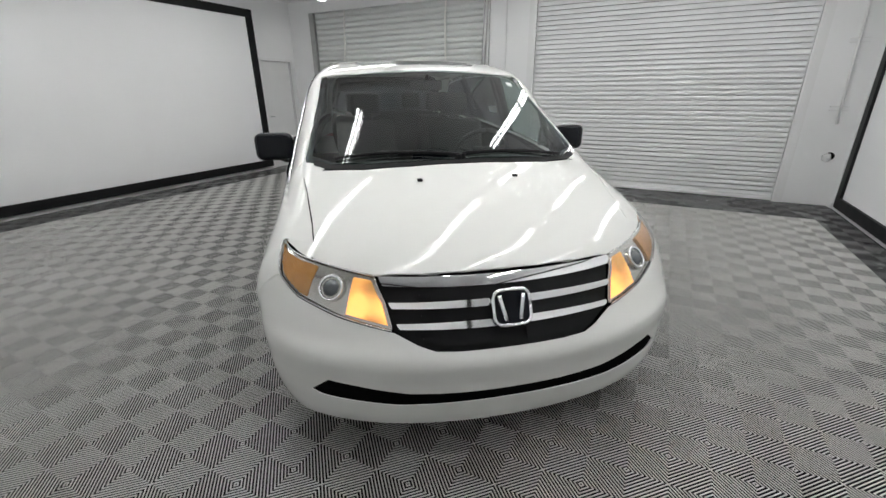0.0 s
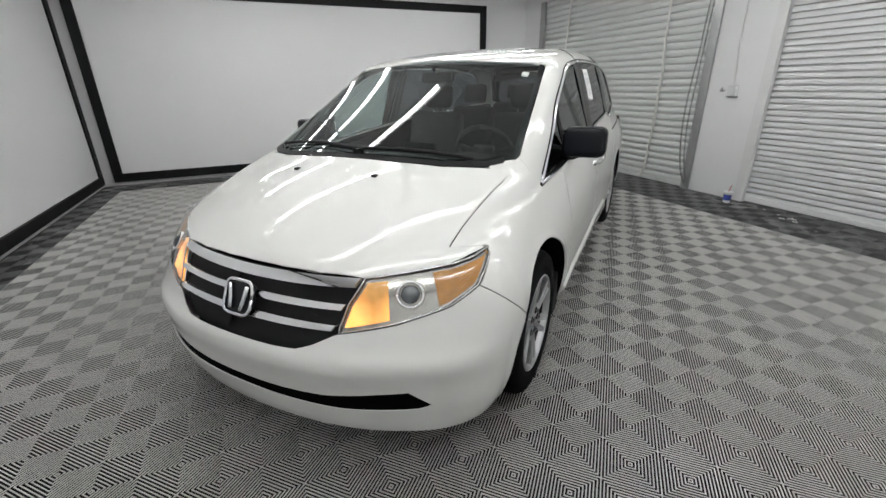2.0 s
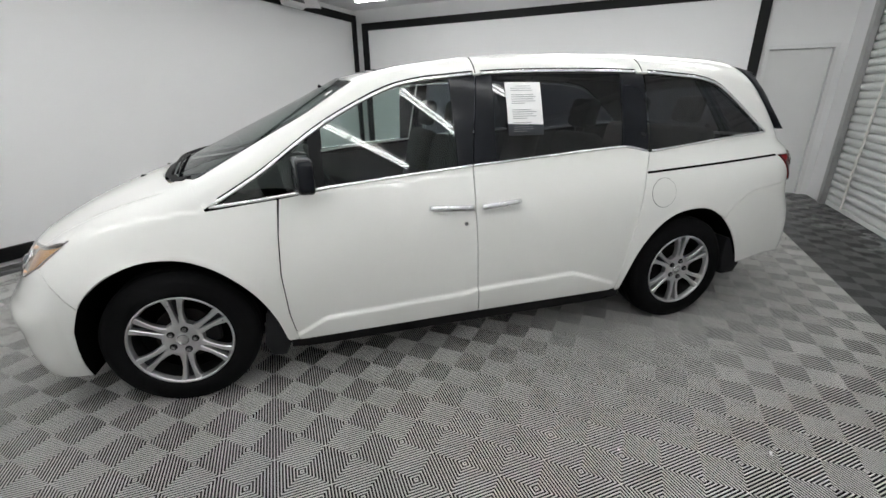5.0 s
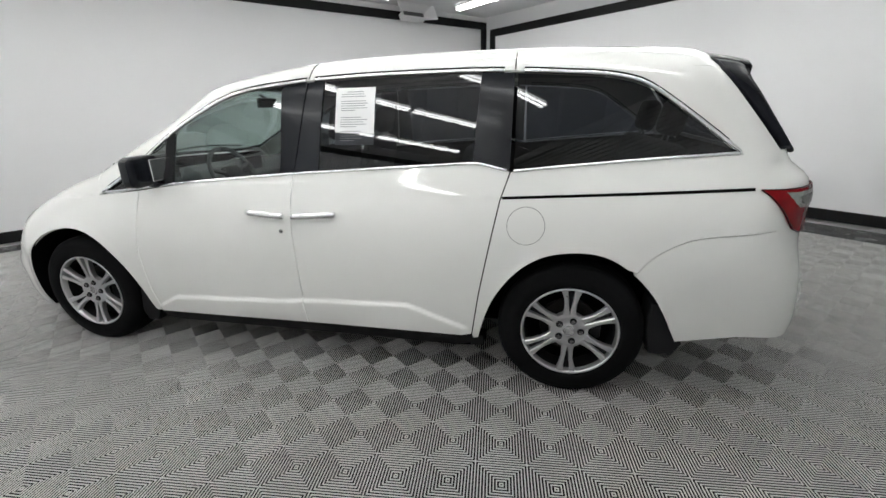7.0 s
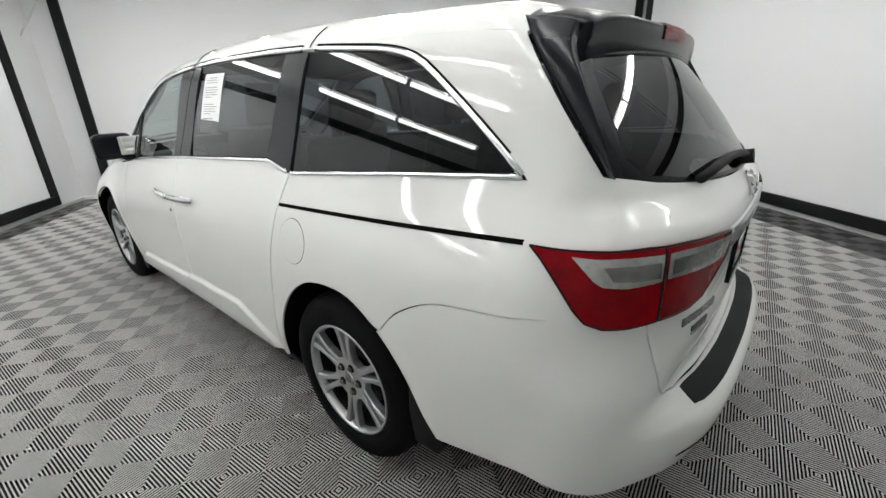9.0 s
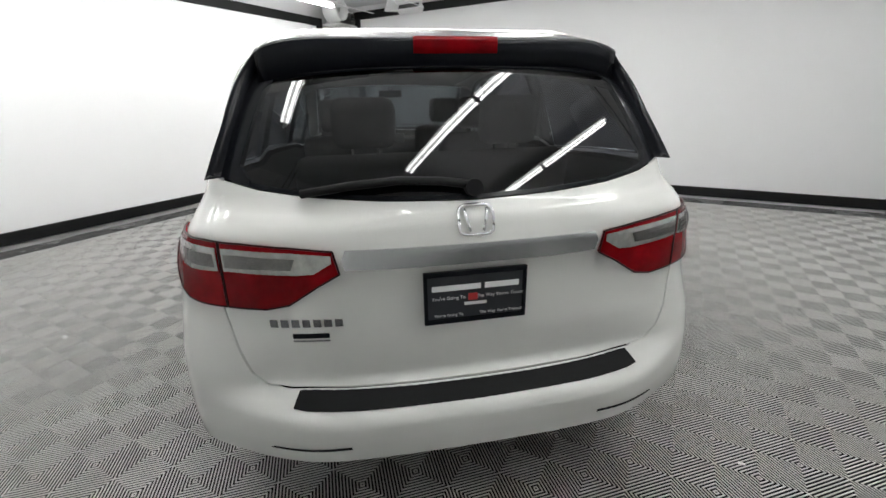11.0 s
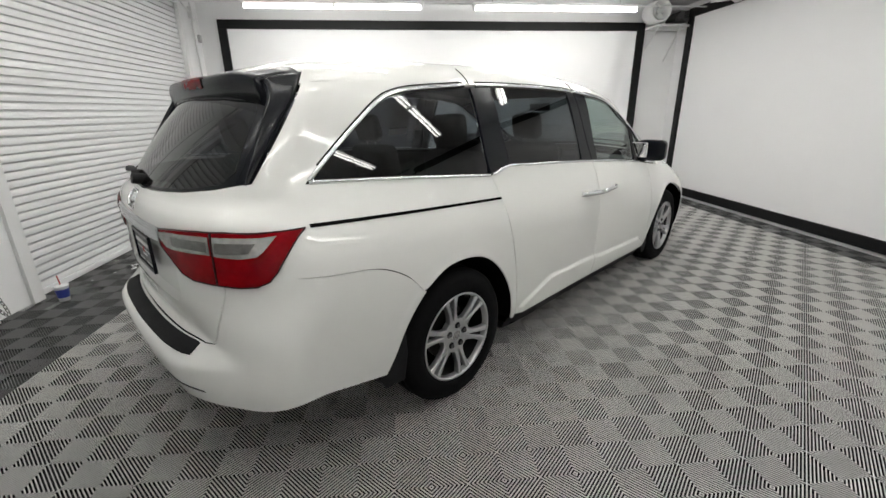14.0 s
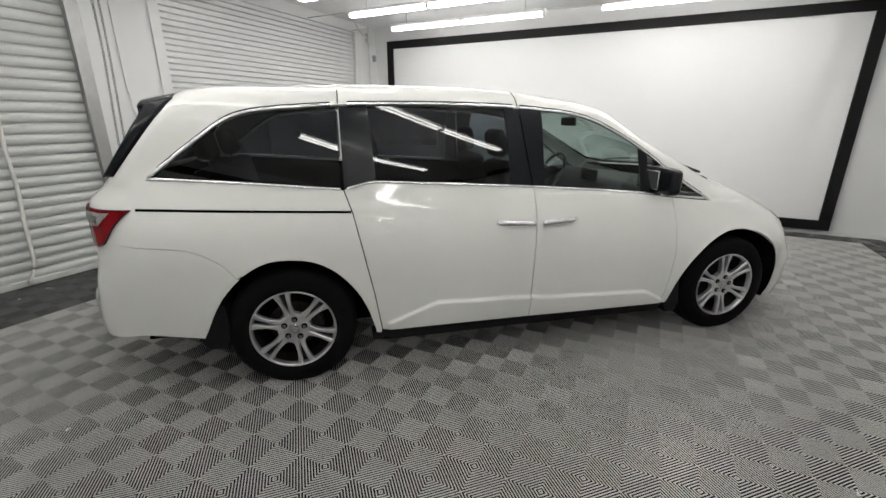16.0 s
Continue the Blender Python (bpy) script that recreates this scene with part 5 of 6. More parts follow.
for sp in ((ox - 0.012, ox + 0.002, -0.130, 0.185, 0.945, 0.960), (ox - 0.012, ox + 0.002, -0.130, 0.185, 0.792, 0.806), (ox - 0.012, ox + 0.002, -0.130, -0.119, 0.806, 0.945), (ox - 0.012, ox + 0.002, 0.174, 0.185, 0.806, 0.945)):
    part("plate_frame", boxes(sp, bevel=0.002), BLACK_GLOSS, plate, "dark frame bar")
rnd = random.Random(3)


def print_bars(x, y0, y1, z, h, mat, words):
    """A line of plain bars, one for each word, from y0 to y1 (the reader's left to right)."""
    total = sum(words) + 0.6 * (len(words) - 1)
    u = (y1 - y0) / total
    y = y0
    for w in words:
        a, b = sorted((y, y + w * u))
        part("print_bar", boxes((x - 0.0065, x - 0.004, a, b, z - h / 2, z + h / 2)), mat, plate)
        y += (w + 0.6) * u


print_bars(ox, 0.160, -0.106, 0.906, 0.017, BAR_WHITE, [7, 5])
print_bars(ox, 0.10, -0.05, 0.950, 0.008, BAR_WHITE, [14])


def words(text, x, y, z, size, mat, parent):
    cu = bpy.data.curves.new("print", "FONT")
    cu.body, cu.size, cu.align_x, cu.align_y, cu.extrude = text, size, "CENTER", "CENTER", 0.0004
    tmp = bpy.data.objects.new("tmp", cu)
    me = bpy.data.meshes.new_from_object(tmp)
    bpy.data.objects.remove(tmp)
    me.materials.append(mat)
    ob = new("print", me)
    ob.parent, ob.matrix_basis = parent, pose(x, y, z, 90, 0, -90)
    return ob


words("You're Going To", ox - 0.0052, 0.110, 0.873, 0.0150, BAR_WHITE, plate)
words("The Way You're Treated", ox - 0.0052, -0.052, 0.873, 0.0150, BAR_WHITE, plate)
print_bars(ox, 0.062, -0.006, 0.851, 0.009, BAR_WHITE, [1])
words("The Way You're Treated", ox - 0.0052, -0.052, 0.817, 0.0130, BAR_WHITE, plate)
words("You're Going To", ox - 0.0052, 0.110, 0.817, 0.0130, BAR_WHITE, plate)
part("print_bar", boxes((ox - 0.0065, ox - 0.004, 0.022, 0.05, 0.862, 0.884)), BAR_RED, plate)
for y0, y1, z, h, m in ((0.60, 0.385, 0.828, 0.024, STEEL_GREY), (0.54, 0.435, 0.788, 0.016, BLACK_GLOSS), (0.54, 0.435, 0.772, 0.006, SILVER)):
    n = 7 if m is STEEL_GREY else 1
    for k in range(n):
        a, b = y0 + (y1 - y0) * k / n, y0 + (y1 - y0) * (k + (0.72 if n > 1 else 1)) / n
        skin("lettering_bar", "rear", [(a, z + h / 2), (b, z + h / 2), (b, z - h / 2), (a, z - h / 2)], m, tailgate, lift=0.004, gap=0.0, step=0.03, edge=0.004)

# rear wiper
pts = [(0.0, 1.190), (0.09, 1.203), (0.21, 1.208), (0.34, 1.198), (0.47, 1.180)]
wiper = part("rear_wiper", sweep(bmesh.new(), line_on("rear", pts, 0.022), 0.0125, 8, 1.2), BLACK_MATT, tailgate, "black rear window wiper", smooth=True)
p = line_on("rear", [(0.0, 1.188)], 0.0)[0]
part("wiper_pivot", rod(bmesh.new(), p + np.array((0.01, 0, 0)), p + np.array((-0.04, 0, 0.01)), 0.024, 16), BLACK_MATT, wiper)

# front bumper with the long lower intake
rim = np.concatenate([nose_of(onto("front", [(0.0, 0.556), (0.20, 0.556), (0.30, 0.560), (0.36, 0.579), (0.44, 0.619)])),
                      nose_of(np.array([(2.23, 0.64, 0.659), (2.115, 0.79, 0.707), (2.035, 0.852, 0.755)])), nose_of(onto("side_l", [(2.018 - 0.161 * k / 6, 0.7645 - 0.172 * k / 6) for k in range(7)] + [*ARCH_F[-3:-1], (1.925, 0.212), (2.05, 0.206)])),
                      nose_of(onto("front", [(0.60, 0.21), (0.40, 0.212), (0.20, 0.212), (0.0, 0.212)]))])
rim = [tuple(p) for p in rim]
slot = [(0.0, 0.376), (0.20, 0.376), (0.40, 0.381), (0.53, 0.398), (0.60, 0.408), (0.70, 0.416), (0.772, 0.352), (0.73, 0.338), (0.58, 0.333), (0.45, 0.325), (0.25, 0.328), (0.0, 0.331)]
slot3 = [tuple(p) for p in nose_of(onto("front", slot))]
slot3 = slot3 + [(-u, z) for u, z in slot3[::-1] if abs(u) > 1e-6]
crease = nose_of(np.array([(2.438, 0.0, 0.518), (2.428, 0.2, 0.519), (2.41, 0.335, 0.526), (2.365, 0.435, 0.565), (2.315, 0.535, 0.588), (2.24, 0.685, 0.612), (2.15, 0.78, 0.63)]))


def ledge(uv):
    """The lip under the grille and lamps: the bumper stands out below a soft crease and runs back into its form."""
    zc = np.interp(np.abs(uv[:, 0]), np.abs(crease[:, 0]), crease[:, 1])
    k = np.clip((zc + 0.010 - uv[:, 1]) / 0.018, 0, 1)
    back = np.clip((zc - uv[:, 1]) / 0.15, 0, 1)
    away = np.clip((np.abs(crease[-1, 0]) + 0.05 - np.abs(uv[:, 0])) / 0.15, 0, 1)
    return 0.008 * k * k * (3 - 2 * k) * (1 - back) ** 2 * away


front_bumper = skin("front_bumper", "nose", rim + [(-u, z) for u, z in rim[::-1] if abs(u) > 1e-6], PAINT, van, "white front bumper with a long dark lower intake", step=0.014, gap=0.001, edge=0.006, holes=[slot3], bow=ledge)
skin("lower_intake", "nose", [(u * 1.02, 0.35 + (z - 0.35) * 1.5) for u, z in slot3], SHADOW, front_bumper, "black lower air intake", lift=-0.010, gap=0.0, step=0.03, edge=0.0)

# grille: dark ground, three bright bars, badge
mouth = [(0.0, 0.805), (0.20, 0.805), (0.40, 0.803), (0.495, 0.797), (0.465, 0.70), (0.44, 0.622), (0.36, 0.581), (0.30, 0.562), (0.20, 0.558), (0.0, 0.558)]
grille = skin("grille", "front", mirrored(mouth), BLACK_MATT, van, "black grille with three chrome bars", lift=-0.030, gap=-0.004, step=0.03, edge=0.0)
for z0, z1, w in ((0.769, 0.800, 0.482), (0.695, 0.719, 0.455), (0.626, 0.648, 0.432)):
    q = [(0.0, z1), (w * 0.5, z1), (w, z1 - 0.001), (w - 0.012, z0 + 0.002), (w * 0.5, z0 - 0.002), (0.0, z0 - 0.004)]
    skin("grille_bar", "front", mirrored(q), CHROME, grille, "bright chrome bar", lift=-0.004, gap=0.0, step=0.006, edge=0.03, bow=lambda uv, m=(z0 + z1) / 2, h=(z1 - z0) / 2: 0.010 * (1 - ((uv[:, 1] - m) / h) ** 2))
for z0, z1 in ((0.724, 0.764), (0.653, 0.690), (0.572, 0.620)):
    for s in (-1, 1):
        q = [(s * 0.06, z1), (s * 0.27, z1), (s * 0.34, (z0 + z1) / 2), (s * 0.27, z0), (s * 0.06, z0)]
        skin("grille_vane", "front", q if s < 0 else q[::-1], BLACK_MATT, grille, "dark grille vane", lift=-0.014, gap=0.0, step=0.03, edge=0.008)
badge("front", 0.0, 0.682, 0.072, 0.060, grille, True)

# mirrors
for s in (-1, 1):
    bm = bmesh.new()
    bmesh.ops.create_cube(bm, size=1.0)
    bmesh.ops.bevel(bm, geom=list(bm.edges), offset=0.28, segments=5, affect="EDGES", profile=0.6)
    for v in bm.verts:
        v.co.x = v.co.x * (0.105 if v.co.x > 0 else 0.07)
        v.co.y, v.co.z = v.co.y * 0.228, v.co.z * 0.165
        v.co.x -= 0.16 * v.co.y * 1.0
        v.co.y *= 1 - 0.5 * max(0, v.co.x)
    m = Matrix.Translation((0.825, s * 0.998, 1.135)) @ Matrix.Diagonal((1, s, 1, 1))
    bmesh.ops.transform(bm, verts=bm.verts, matrix=m)
    if s < 0:
        bmesh.ops.reverse_faces(bm, faces=bm.faces)
    mirror = part("wing_mirror", bm, BLACK_GLOSS, van, "gloss black door mirror", smooth=True)
    bm = bmesh.new()
    box(bm, 0.784, 0.794, -0.086, 0.086, -0.060, 0.060, bevel=0.004)
    bmesh.ops.transform(bm, verts=bm.verts, matrix=Matrix.Translation((0, s * 0.998, 1.135)) @ Matrix.Rotation(-s * 0.14, 4, "Z"))
    part("mirror_glass", bm, MIRROR, mirror, "silvered mirror glass")
    a = line_on("side_l" if s > 0 else "side_r", [(0.83, 1.06)], 0.0)[0]
    part("mirror_arm", sweep(bmesh.new(), [a - np.array((0, s * 0.02, 0)), a + np.array((0.0, s * 0.04, 0.0)), (0.83, s * 0.985, 1.085)], 0.028, 10), BLACK_GLOSS, mirror, smooth=True)
    # mud flaps
    for q in ([(-1.845, 0.54), (-1.925, 0.528), (-2.0, 0.335), (-1.965, 0.275), (-1.86, 0.27), (-1.835, 0.40)], [(1.03, 0.45), (1.10, 0.43), (1.13, 0.25), (1.10, 0.18), (1.03, 0.18), (0.985, 0.275)]):
        bm = bmesh.new()
        rings = [[bm.verts.new((x, s * y, z)) for x, z in q] for y in (0.80, 0.958)]
        for k in range(len(q)):
            n = (k + 1) % len(q)
            bm.faces.new((rings[0][k], rings[0][n], rings[1][n], rings[1][k]))
        bm.faces.new(rings[0])
        bm.faces.new(rings[1][::-1])
        bmesh.ops.recalc_face_normals(bm, faces=bm.faces)
        bmesh.ops.bevel(bm, geom=list(bm.edges), offset=0.006, segments=2, affect="EDGES", profile=0.5)
        part("mud_flap", bm, BLACK_MATT, van, "black rubber mud flap")


# ---- wheels ----
def lathe(bm, prof, seg=64, axis_y=True):
    rings = []
    for k in range(seg):
        t = 2 * math.pi * k / seg
        rings.append([bm.verts.new((r * math.cos(t), y, r * math.sin(t))) for r, y in prof])
    for a, b in zip(rings, rings[1:] + rings[:1]):
        for i in range(len(prof) - 1):
            bm.faces.new((a[i], a[i + 1], b[i + 1], b[i]))
    return bm


def wheel():
    """A wheel about its hub, its outer face towards +y."""
    hub = new("wheel")
    hub["label"] = "six twin-spoke alloy wheel with a black tyre"
    tyre = lathe(bmesh.new(), [(0.228, -0.105), (0.245, -0.118), (0.30, -0.125), (0.337, -0.112), (0.354, -0.088), (0.3585, -0.062), (0.352, -0.058), (0.352, -0.050), (0.3595, -0.046), (0.3605, -0.006), (0.353, -0.003), (0.353, 0.003), (0.3605, 0.006),
                              (0.3595, 0.046), (0.352, 0.050), (0.352, 0.058), (0.3585, 0.062), (0.354, 0.088), (0.337, 0.112), (0.316, 0.121), (0.312, 0.1225), (0.297, 0.1235), (0.294, 0.125), (0.258, 0.122), (0.242, 0.116), (0.230, 0.105)], 96)
    for v in tyre.verts:  # the tread lies flat where it carries the van
        v.co.z = max(v.co.z, -0.3485)
    bmesh.ops.recalc_face_normals(tyre, faces=tyre.faces)
    part("tyre", tyre, RUBBER, hub, "black road tyre", smooth=True)
    rim = lathe(bmesh.new(), [(0.234, 0.108), (0.2395, 0.113), (0.238, 0.118), (0.231, 0.118), (0.226, 0.109), (0.222, 0.085)], 72)
    bmesh.ops.recalc_face_normals(rim, faces=rim.faces)
    part("rim", rim, ALLOY, hub, "bright rim flange", smooth=True)
    part("barrel", lathe(bmesh.new(), [(0.2215, 0.086), (0.216, -0.05)], 72), ALLOY_DARK, hub, "dark inner barrel", smooth=True)
    part("barrel_back", lathe(bmesh.new(), [(0.0, 0.0), (0.216, 0.0)], 48), SHADOW, hub)
    disc = lathe(bmesh.new(), [(0.06, 0.03), (0.142, 0.03), (0.144, 0.02), (0.142, 0.01)], 48)
    part("brake_disc", disc, STEEL, hub, "worn brake disc", smooth=False)
    bm = bmesh.new()
    box(bm, -0.16, -0.08, 0.0, 0.045, -0.06, 0.06, bevel=0.01)
    part("brake_caliper", bm, ALLOY_DARK, hub)
    for k in range(6):
        t0 = 2 * math.pi * k / 6 + math.pi / 2
        for q in (-1, 1):
            bm = bmesh.new()
            secs = []
            for r, off, w, y in ((0.055, 0.018, 0.020, 0.095), (0.088, 0.0165, 0.0165, 0.099), (0.112, 0.0160, 0.0125, 0.102), (0.15, 0.0190, 0.0098, 0.106), (0.19, 0.0255, 0.0120, 0.110), (0.215, 0.0315, 0.0150, 0.112), (0.230, 0.0365, 0.0185, 0.113)):
                ring = []
                for du, dy in ((-w, -0.030), (-w, -0.004), (-w * 0.7, 0.0), (w * 0.7, 0.0), (w, -0.004), (w, -0.030)):
                    c, s_ = math.cos(t0), math.sin(t0)
                    u = q * off + du
                    ring.append(bm.verts.new((r * c - u * s_, y + dy, r * s_ + u * c)))
                secs.append(ring)
            for a, b in zip(secs, secs[1:]):
                for i in range(5):
                    bm.faces.new((a[i], a[i + 1], b[i + 1], b[i]))
            bmesh.ops.recalc_face_normals(bm, faces=bm.faces)
            part("spoke", bm, ALLOY, hub)
        bm = bmesh.new()
        c, s_ = math.cos(t0), math.sin(t0)
        vs = [bm.verts.new((r * c - u * s_, y, r * s_ + u * c)) for r, u, y in ((0.07, -0.012, 0.078), (0.07, 0.012, 0.078), (0.226, 0.034, 0.084), (0.226, -0.034, 0.084))]
        bm.faces.new(vs)
        part("spoke_web", bm, ALLOY_DARK, hub, "dark groove between twin spokes")
    part("hub_plate", lathe(bmesh.new(), [(0.0, 0.098), (0.032, 0.099), (0.036, 0.0965), (0.078, 0.099), (0.093, 0.097), (0.098, 0.07)], 48), ALLOY, hub, smooth=False)
    cap = lathe(bmesh.new(), [(0.0, 0.102), (0.026, 0.101), (0.029, 0.098), (0.029, 0.09)], 32)
    part("centre_cap", cap, SILVER, hub, "silver hub cap")
    for k in range(5):
        t = 2 * math.pi * k / 5 + math.pi / 2 + 0.32
        bm = rod(bmesh.new(), (0.058 * math.cos(t), 0.09, 0.058 * math.sin(t)), (0.058 * math.cos(t), 0.110, 0.058 * math.sin(t)), 0.0115, 6)
        part("lug_nut", bm, STEEL_GREY, hub, "dull steel lug nut")
        # a raised black disc puts the recess shade round each nut into colour
        well = rod(bmesh.new(), (0.058 * math.cos(t), 0.09, 0.058 * math.sin(t)), (0.058 * math.cos(t), 0.1005, 0.058 * math.sin(t)), 0.0175, 18)
        part("nut_well", well, BLACK_MATT, hub, "raised black disc drawn as a shaded lug nut recess")
    return hub


first = wheel()
first.parent = van
first.matrix_basis = pose(1.5, 0.85, 0.349)
for x, y, rz, ry in ((-1.484, 0.845, 0, 0), (1.5, -0.85, 180, 0.1), (-1.5, -0.85, 180, 0.21)):
    ob = copy_thing(first, pose(x, y, 0.349, 0, 0, rz))
    for piece in ob.children:
        if not piece.name.startswith("tyre"):
            piece.matrix_basis = Matrix.Rotation(ry, 4, "Y") @ piece.matrix_basis

# wheel houses and floor pan
for x in (1.5, -1.5):
    for s in (-1, 1):
        bm = bmesh.new()
        prof = spline(ARCH_F if x > 0 else ARCH_R, 4)
        outer = onto("side_l" if s > 0 else "side_r", prof) - np.array((0, s * 0.006, 0))
        inner_ = outer.copy()
        inner_[:, 1] = s * 0.60
        a = [bm.verts.new(p) for p in outer]
        b = [bm.verts.new(p) for p in inner_]
        for i in range(len(a) - 1):
            bm.faces.new((a[i], a[i + 1], b[i + 1], b[i]))
        bm.faces.new(b)
        part("wheel_house", bm, SHADOW, van, "black wheel arch liner")
bm = boxes((-2.40, 2.10, -0.60, 0.60, 0.20, 0.28), (-0.98, 0.96, -0.92, 0.92, 0.20, 0.30), (1.93, 2.20, -0.70, 0.70, 0.22, 0.30), (-2.45, -2.05, -0.75, 0.75, 0.34, 0.42), (-2.58, -2.40, -0.60, 0.60, 0.36, 0.44))
part("floor_pan", bm, SHADOW, van, "dark underside")

# ---- cabin ----
cab = part("cabin_floor", boxes((-0.98, 0.95, -0.80, 0.80, 0.42, 0.46), (-2.35, -0.98, -0.58, 0.58, 0.42, 0.46)), TRIM_DARK, van)
for s, side in ((1, "side_l"), (-1, "side_r")):
    skin("door_trim", side, [(1.15, 0.98), (1.10, 0.84), (0.93, 0.80), (0.93, 0.45), (-0.98, 0.45), (-0.98, 0.86), (-2.2, 0.86), (-2.3, 1.19)] + [(x, glass_foot(x) - 0.012) for x in (-2.1, -1.65, -1.19, -1.0, -0.5, 0.0, 0.5, 0.9)], TRIM_DARK, van, lift=-0.055, edge=0.0, step=0.08)
lin = [(0.55, 0.0), (0.5, 0.60), (0.2, 0.66), (-0.8, 0.67), (-1.7, 0.64), (-2.05, 0.5), (-2.08, 0.0)]
skin("headlining", "top", lin + [(x, -y) for x, y in lin[::-1] if y > 0], TRIM_LIGHT, van, lift=-0.035, edge=0.0, step=0.09)
bm = bmesh.new()
ys = np.linspace(-0.78, 0.78, 17)
rows = []
for y in ys:
    k = 1 - 0.35 * (abs(y) / 0.78) ** 3
    prof = [(1.44 - 0.3 * (y / 0.8) ** 2, 1.03), (1.25 - 0.15 * (y / 0.8) ** 2, 1.045), (0.98, 1.04 + 0.03 * math.exp(-((y - 0.38) / 0.18) ** 2)), (0.90, 1.03), (0.88, 0.92), (0.95, 0.70), (1.05, 0.50)]
    rows.append([bm.verts.new((x, y, z)) for x, z in prof])
for a, b in zip(rows, rows[1:]):
    for i in range(len(prof) - 1):
        bm.faces.new((a[i], a[i + 1], b[i + 1], b[i]))
dash = part("dashboard", bm, TRIM_DARK, van, "dark grey dashboard", smooth=True)
part("dash_screen", boxes((0.885, 0.90, -0.14, 0.10, 1.00, 1.10), bevel=0.006), BLACK_GLOSS, dash)
bm = bmesh.new()
sw = Matrix.Translation((0.74, 0.38, 1.03)) @ Matrix.Rotation(math.radians(-62), 4, "Y")
ring = [sw @ Vector((0.19 * math.cos(k), 0.19 * math.sin(k), 0)) for k in np.linspace(0, 2 * math.pi, 33)]
sweep(bm, ring, 0.015, 8)
for k in (0.3, math.pi - 0.3, -math.pi / 2):
    sweep(bm, [sw @ Vector((0, 0, -0.02)), sw @ Vector((0.18 * math.sin(k), 0.18 * math.cos(k), 0))], 0.014, 6)
box(bm, -0.06, 0.06, -0.07, 0.07, -0.03, 0.01, bevel=0.01, m=sw)
part("steering_wheel", bm, TRIM_DARK, van, "black three-spoke steering wheel", smooth=True)
bm = boxes((0.655, 0.675, -0.11, 0.11, 1.455, 1.52), bevel=0.008)
rod(bm, (0.66, 0, 1.51), (0.72, 0, 1.545), 0.01)
part("rear_view_mirror", bm, BLACK_MATT, van, "black rear-view mirror")


def seat(x, y, w, mat=SEAT_CLOTH, lean=0.22, base=0.52):
    s_ = new("seat")
    s_.parent, s_.matrix_basis = van, pose(x, y, base)
    s_["label"] = "grey cloth seat with a headrest"
    part("cushion", boxes((-0.24, 0.26, -w / 2, w / 2, -0.04, 0.16), bevel=0.05), mat, s_, smooth=True)
    bm = bmesh.new()
    m = Matrix.Translation((-0.22, 0, 0.12)) @ Matrix.Rotation(-lean, 4, "Y")
    box(bm, -0.07, 0.07, -w / 2 + 0.01, w / 2 - 0.01, 0.0, 0.60, bevel=0.05, m=m)
    part("backrest", bm, mat, s_, smooth=True)
    for k in ([0] if w < 0.7 else [-w / 4, w / 4]):
        bm = bmesh.new()
        box(bm, -0.05, 0.05, k - 0.12, k + 0.12, 0.63, 0.82, bevel=0.04, m=m)
        part("headrest", bm, mat, s_, smooth=True)
        bm = rod(bmesh.new(), m @ Vector((0, k - 0.05, 0.56)), m @ Vector((0, k - 0.05, 0.66)), 0.006)
        rod(bm, m @ Vector((0, k + 0.05, 0.56)), m @ Vector((0, k + 0.05, 0.66)), 0.006)
        part("headrest_post", bm, CHROME, s_)


for x, y, w in ((0.28, 0.38, 0.50), (0.28, -0.38, 0.50), (-0.62, 0.42, 0.48), (-0.62, -0.42, 0.48), (-1.62, 0.0, 1.15)):
    seat(x, y, w)

# sheet taped inside the sliding-door glass
bm = bmesh.new()
us, vs_ = np.linspace(0, 1, 6), np.linspace(0, 1, 8)
grid = [[bm.verts.new(line_on("side_l", [((1 - u) * -0.262 + u * -0.475, 1.536 - 0.278 * v)], -0.004)[0]) for v in vs_] for u in us]
for i in range(5):
    for k in range(7):
        bm.faces.new((grid[i][k], grid[i][k + 1], grid[i + 1][k + 1], grid[i + 1][k]))
sheet = tagged(mesh_of("paper_sheet", bm, PAPER, smooth=True), "white printed paper sheet taped to the sliding-door window", "paper")
rnd = random.Random(5)
for k in range(22):
    z = 1.515 - 0.0112 * k
    if k in (3, 9, 10, 16):
        continue
    a, b = (0.03, 0.18 * rnd.uniform(0.6, 1.0)) if k else (0.06, 0.15)
    bm = bmesh.new()
    q = [line_on("side_l", [(-0.262 - u, z + d)], -0.0022)[0] for u, d in ((a, 0.0016), (b, 0.0016), (b, -0.0016), (a, -0.0016))]
    bm.faces.new([bm.verts.new(p) for p in q])
    part("print_bar", bm, INK, sheet)


# the van stands half a degree askew in the room
van.matrix_basis = sheet.matrix_basis = pose(0, 0, 0, 0, 0, -0.55)

# ---- the floor: click tiles of slanting ribs over dark gaps ----
CELL = 0.1524
FLOOR_A, FLOOR_B = 0.0064, -0.0278


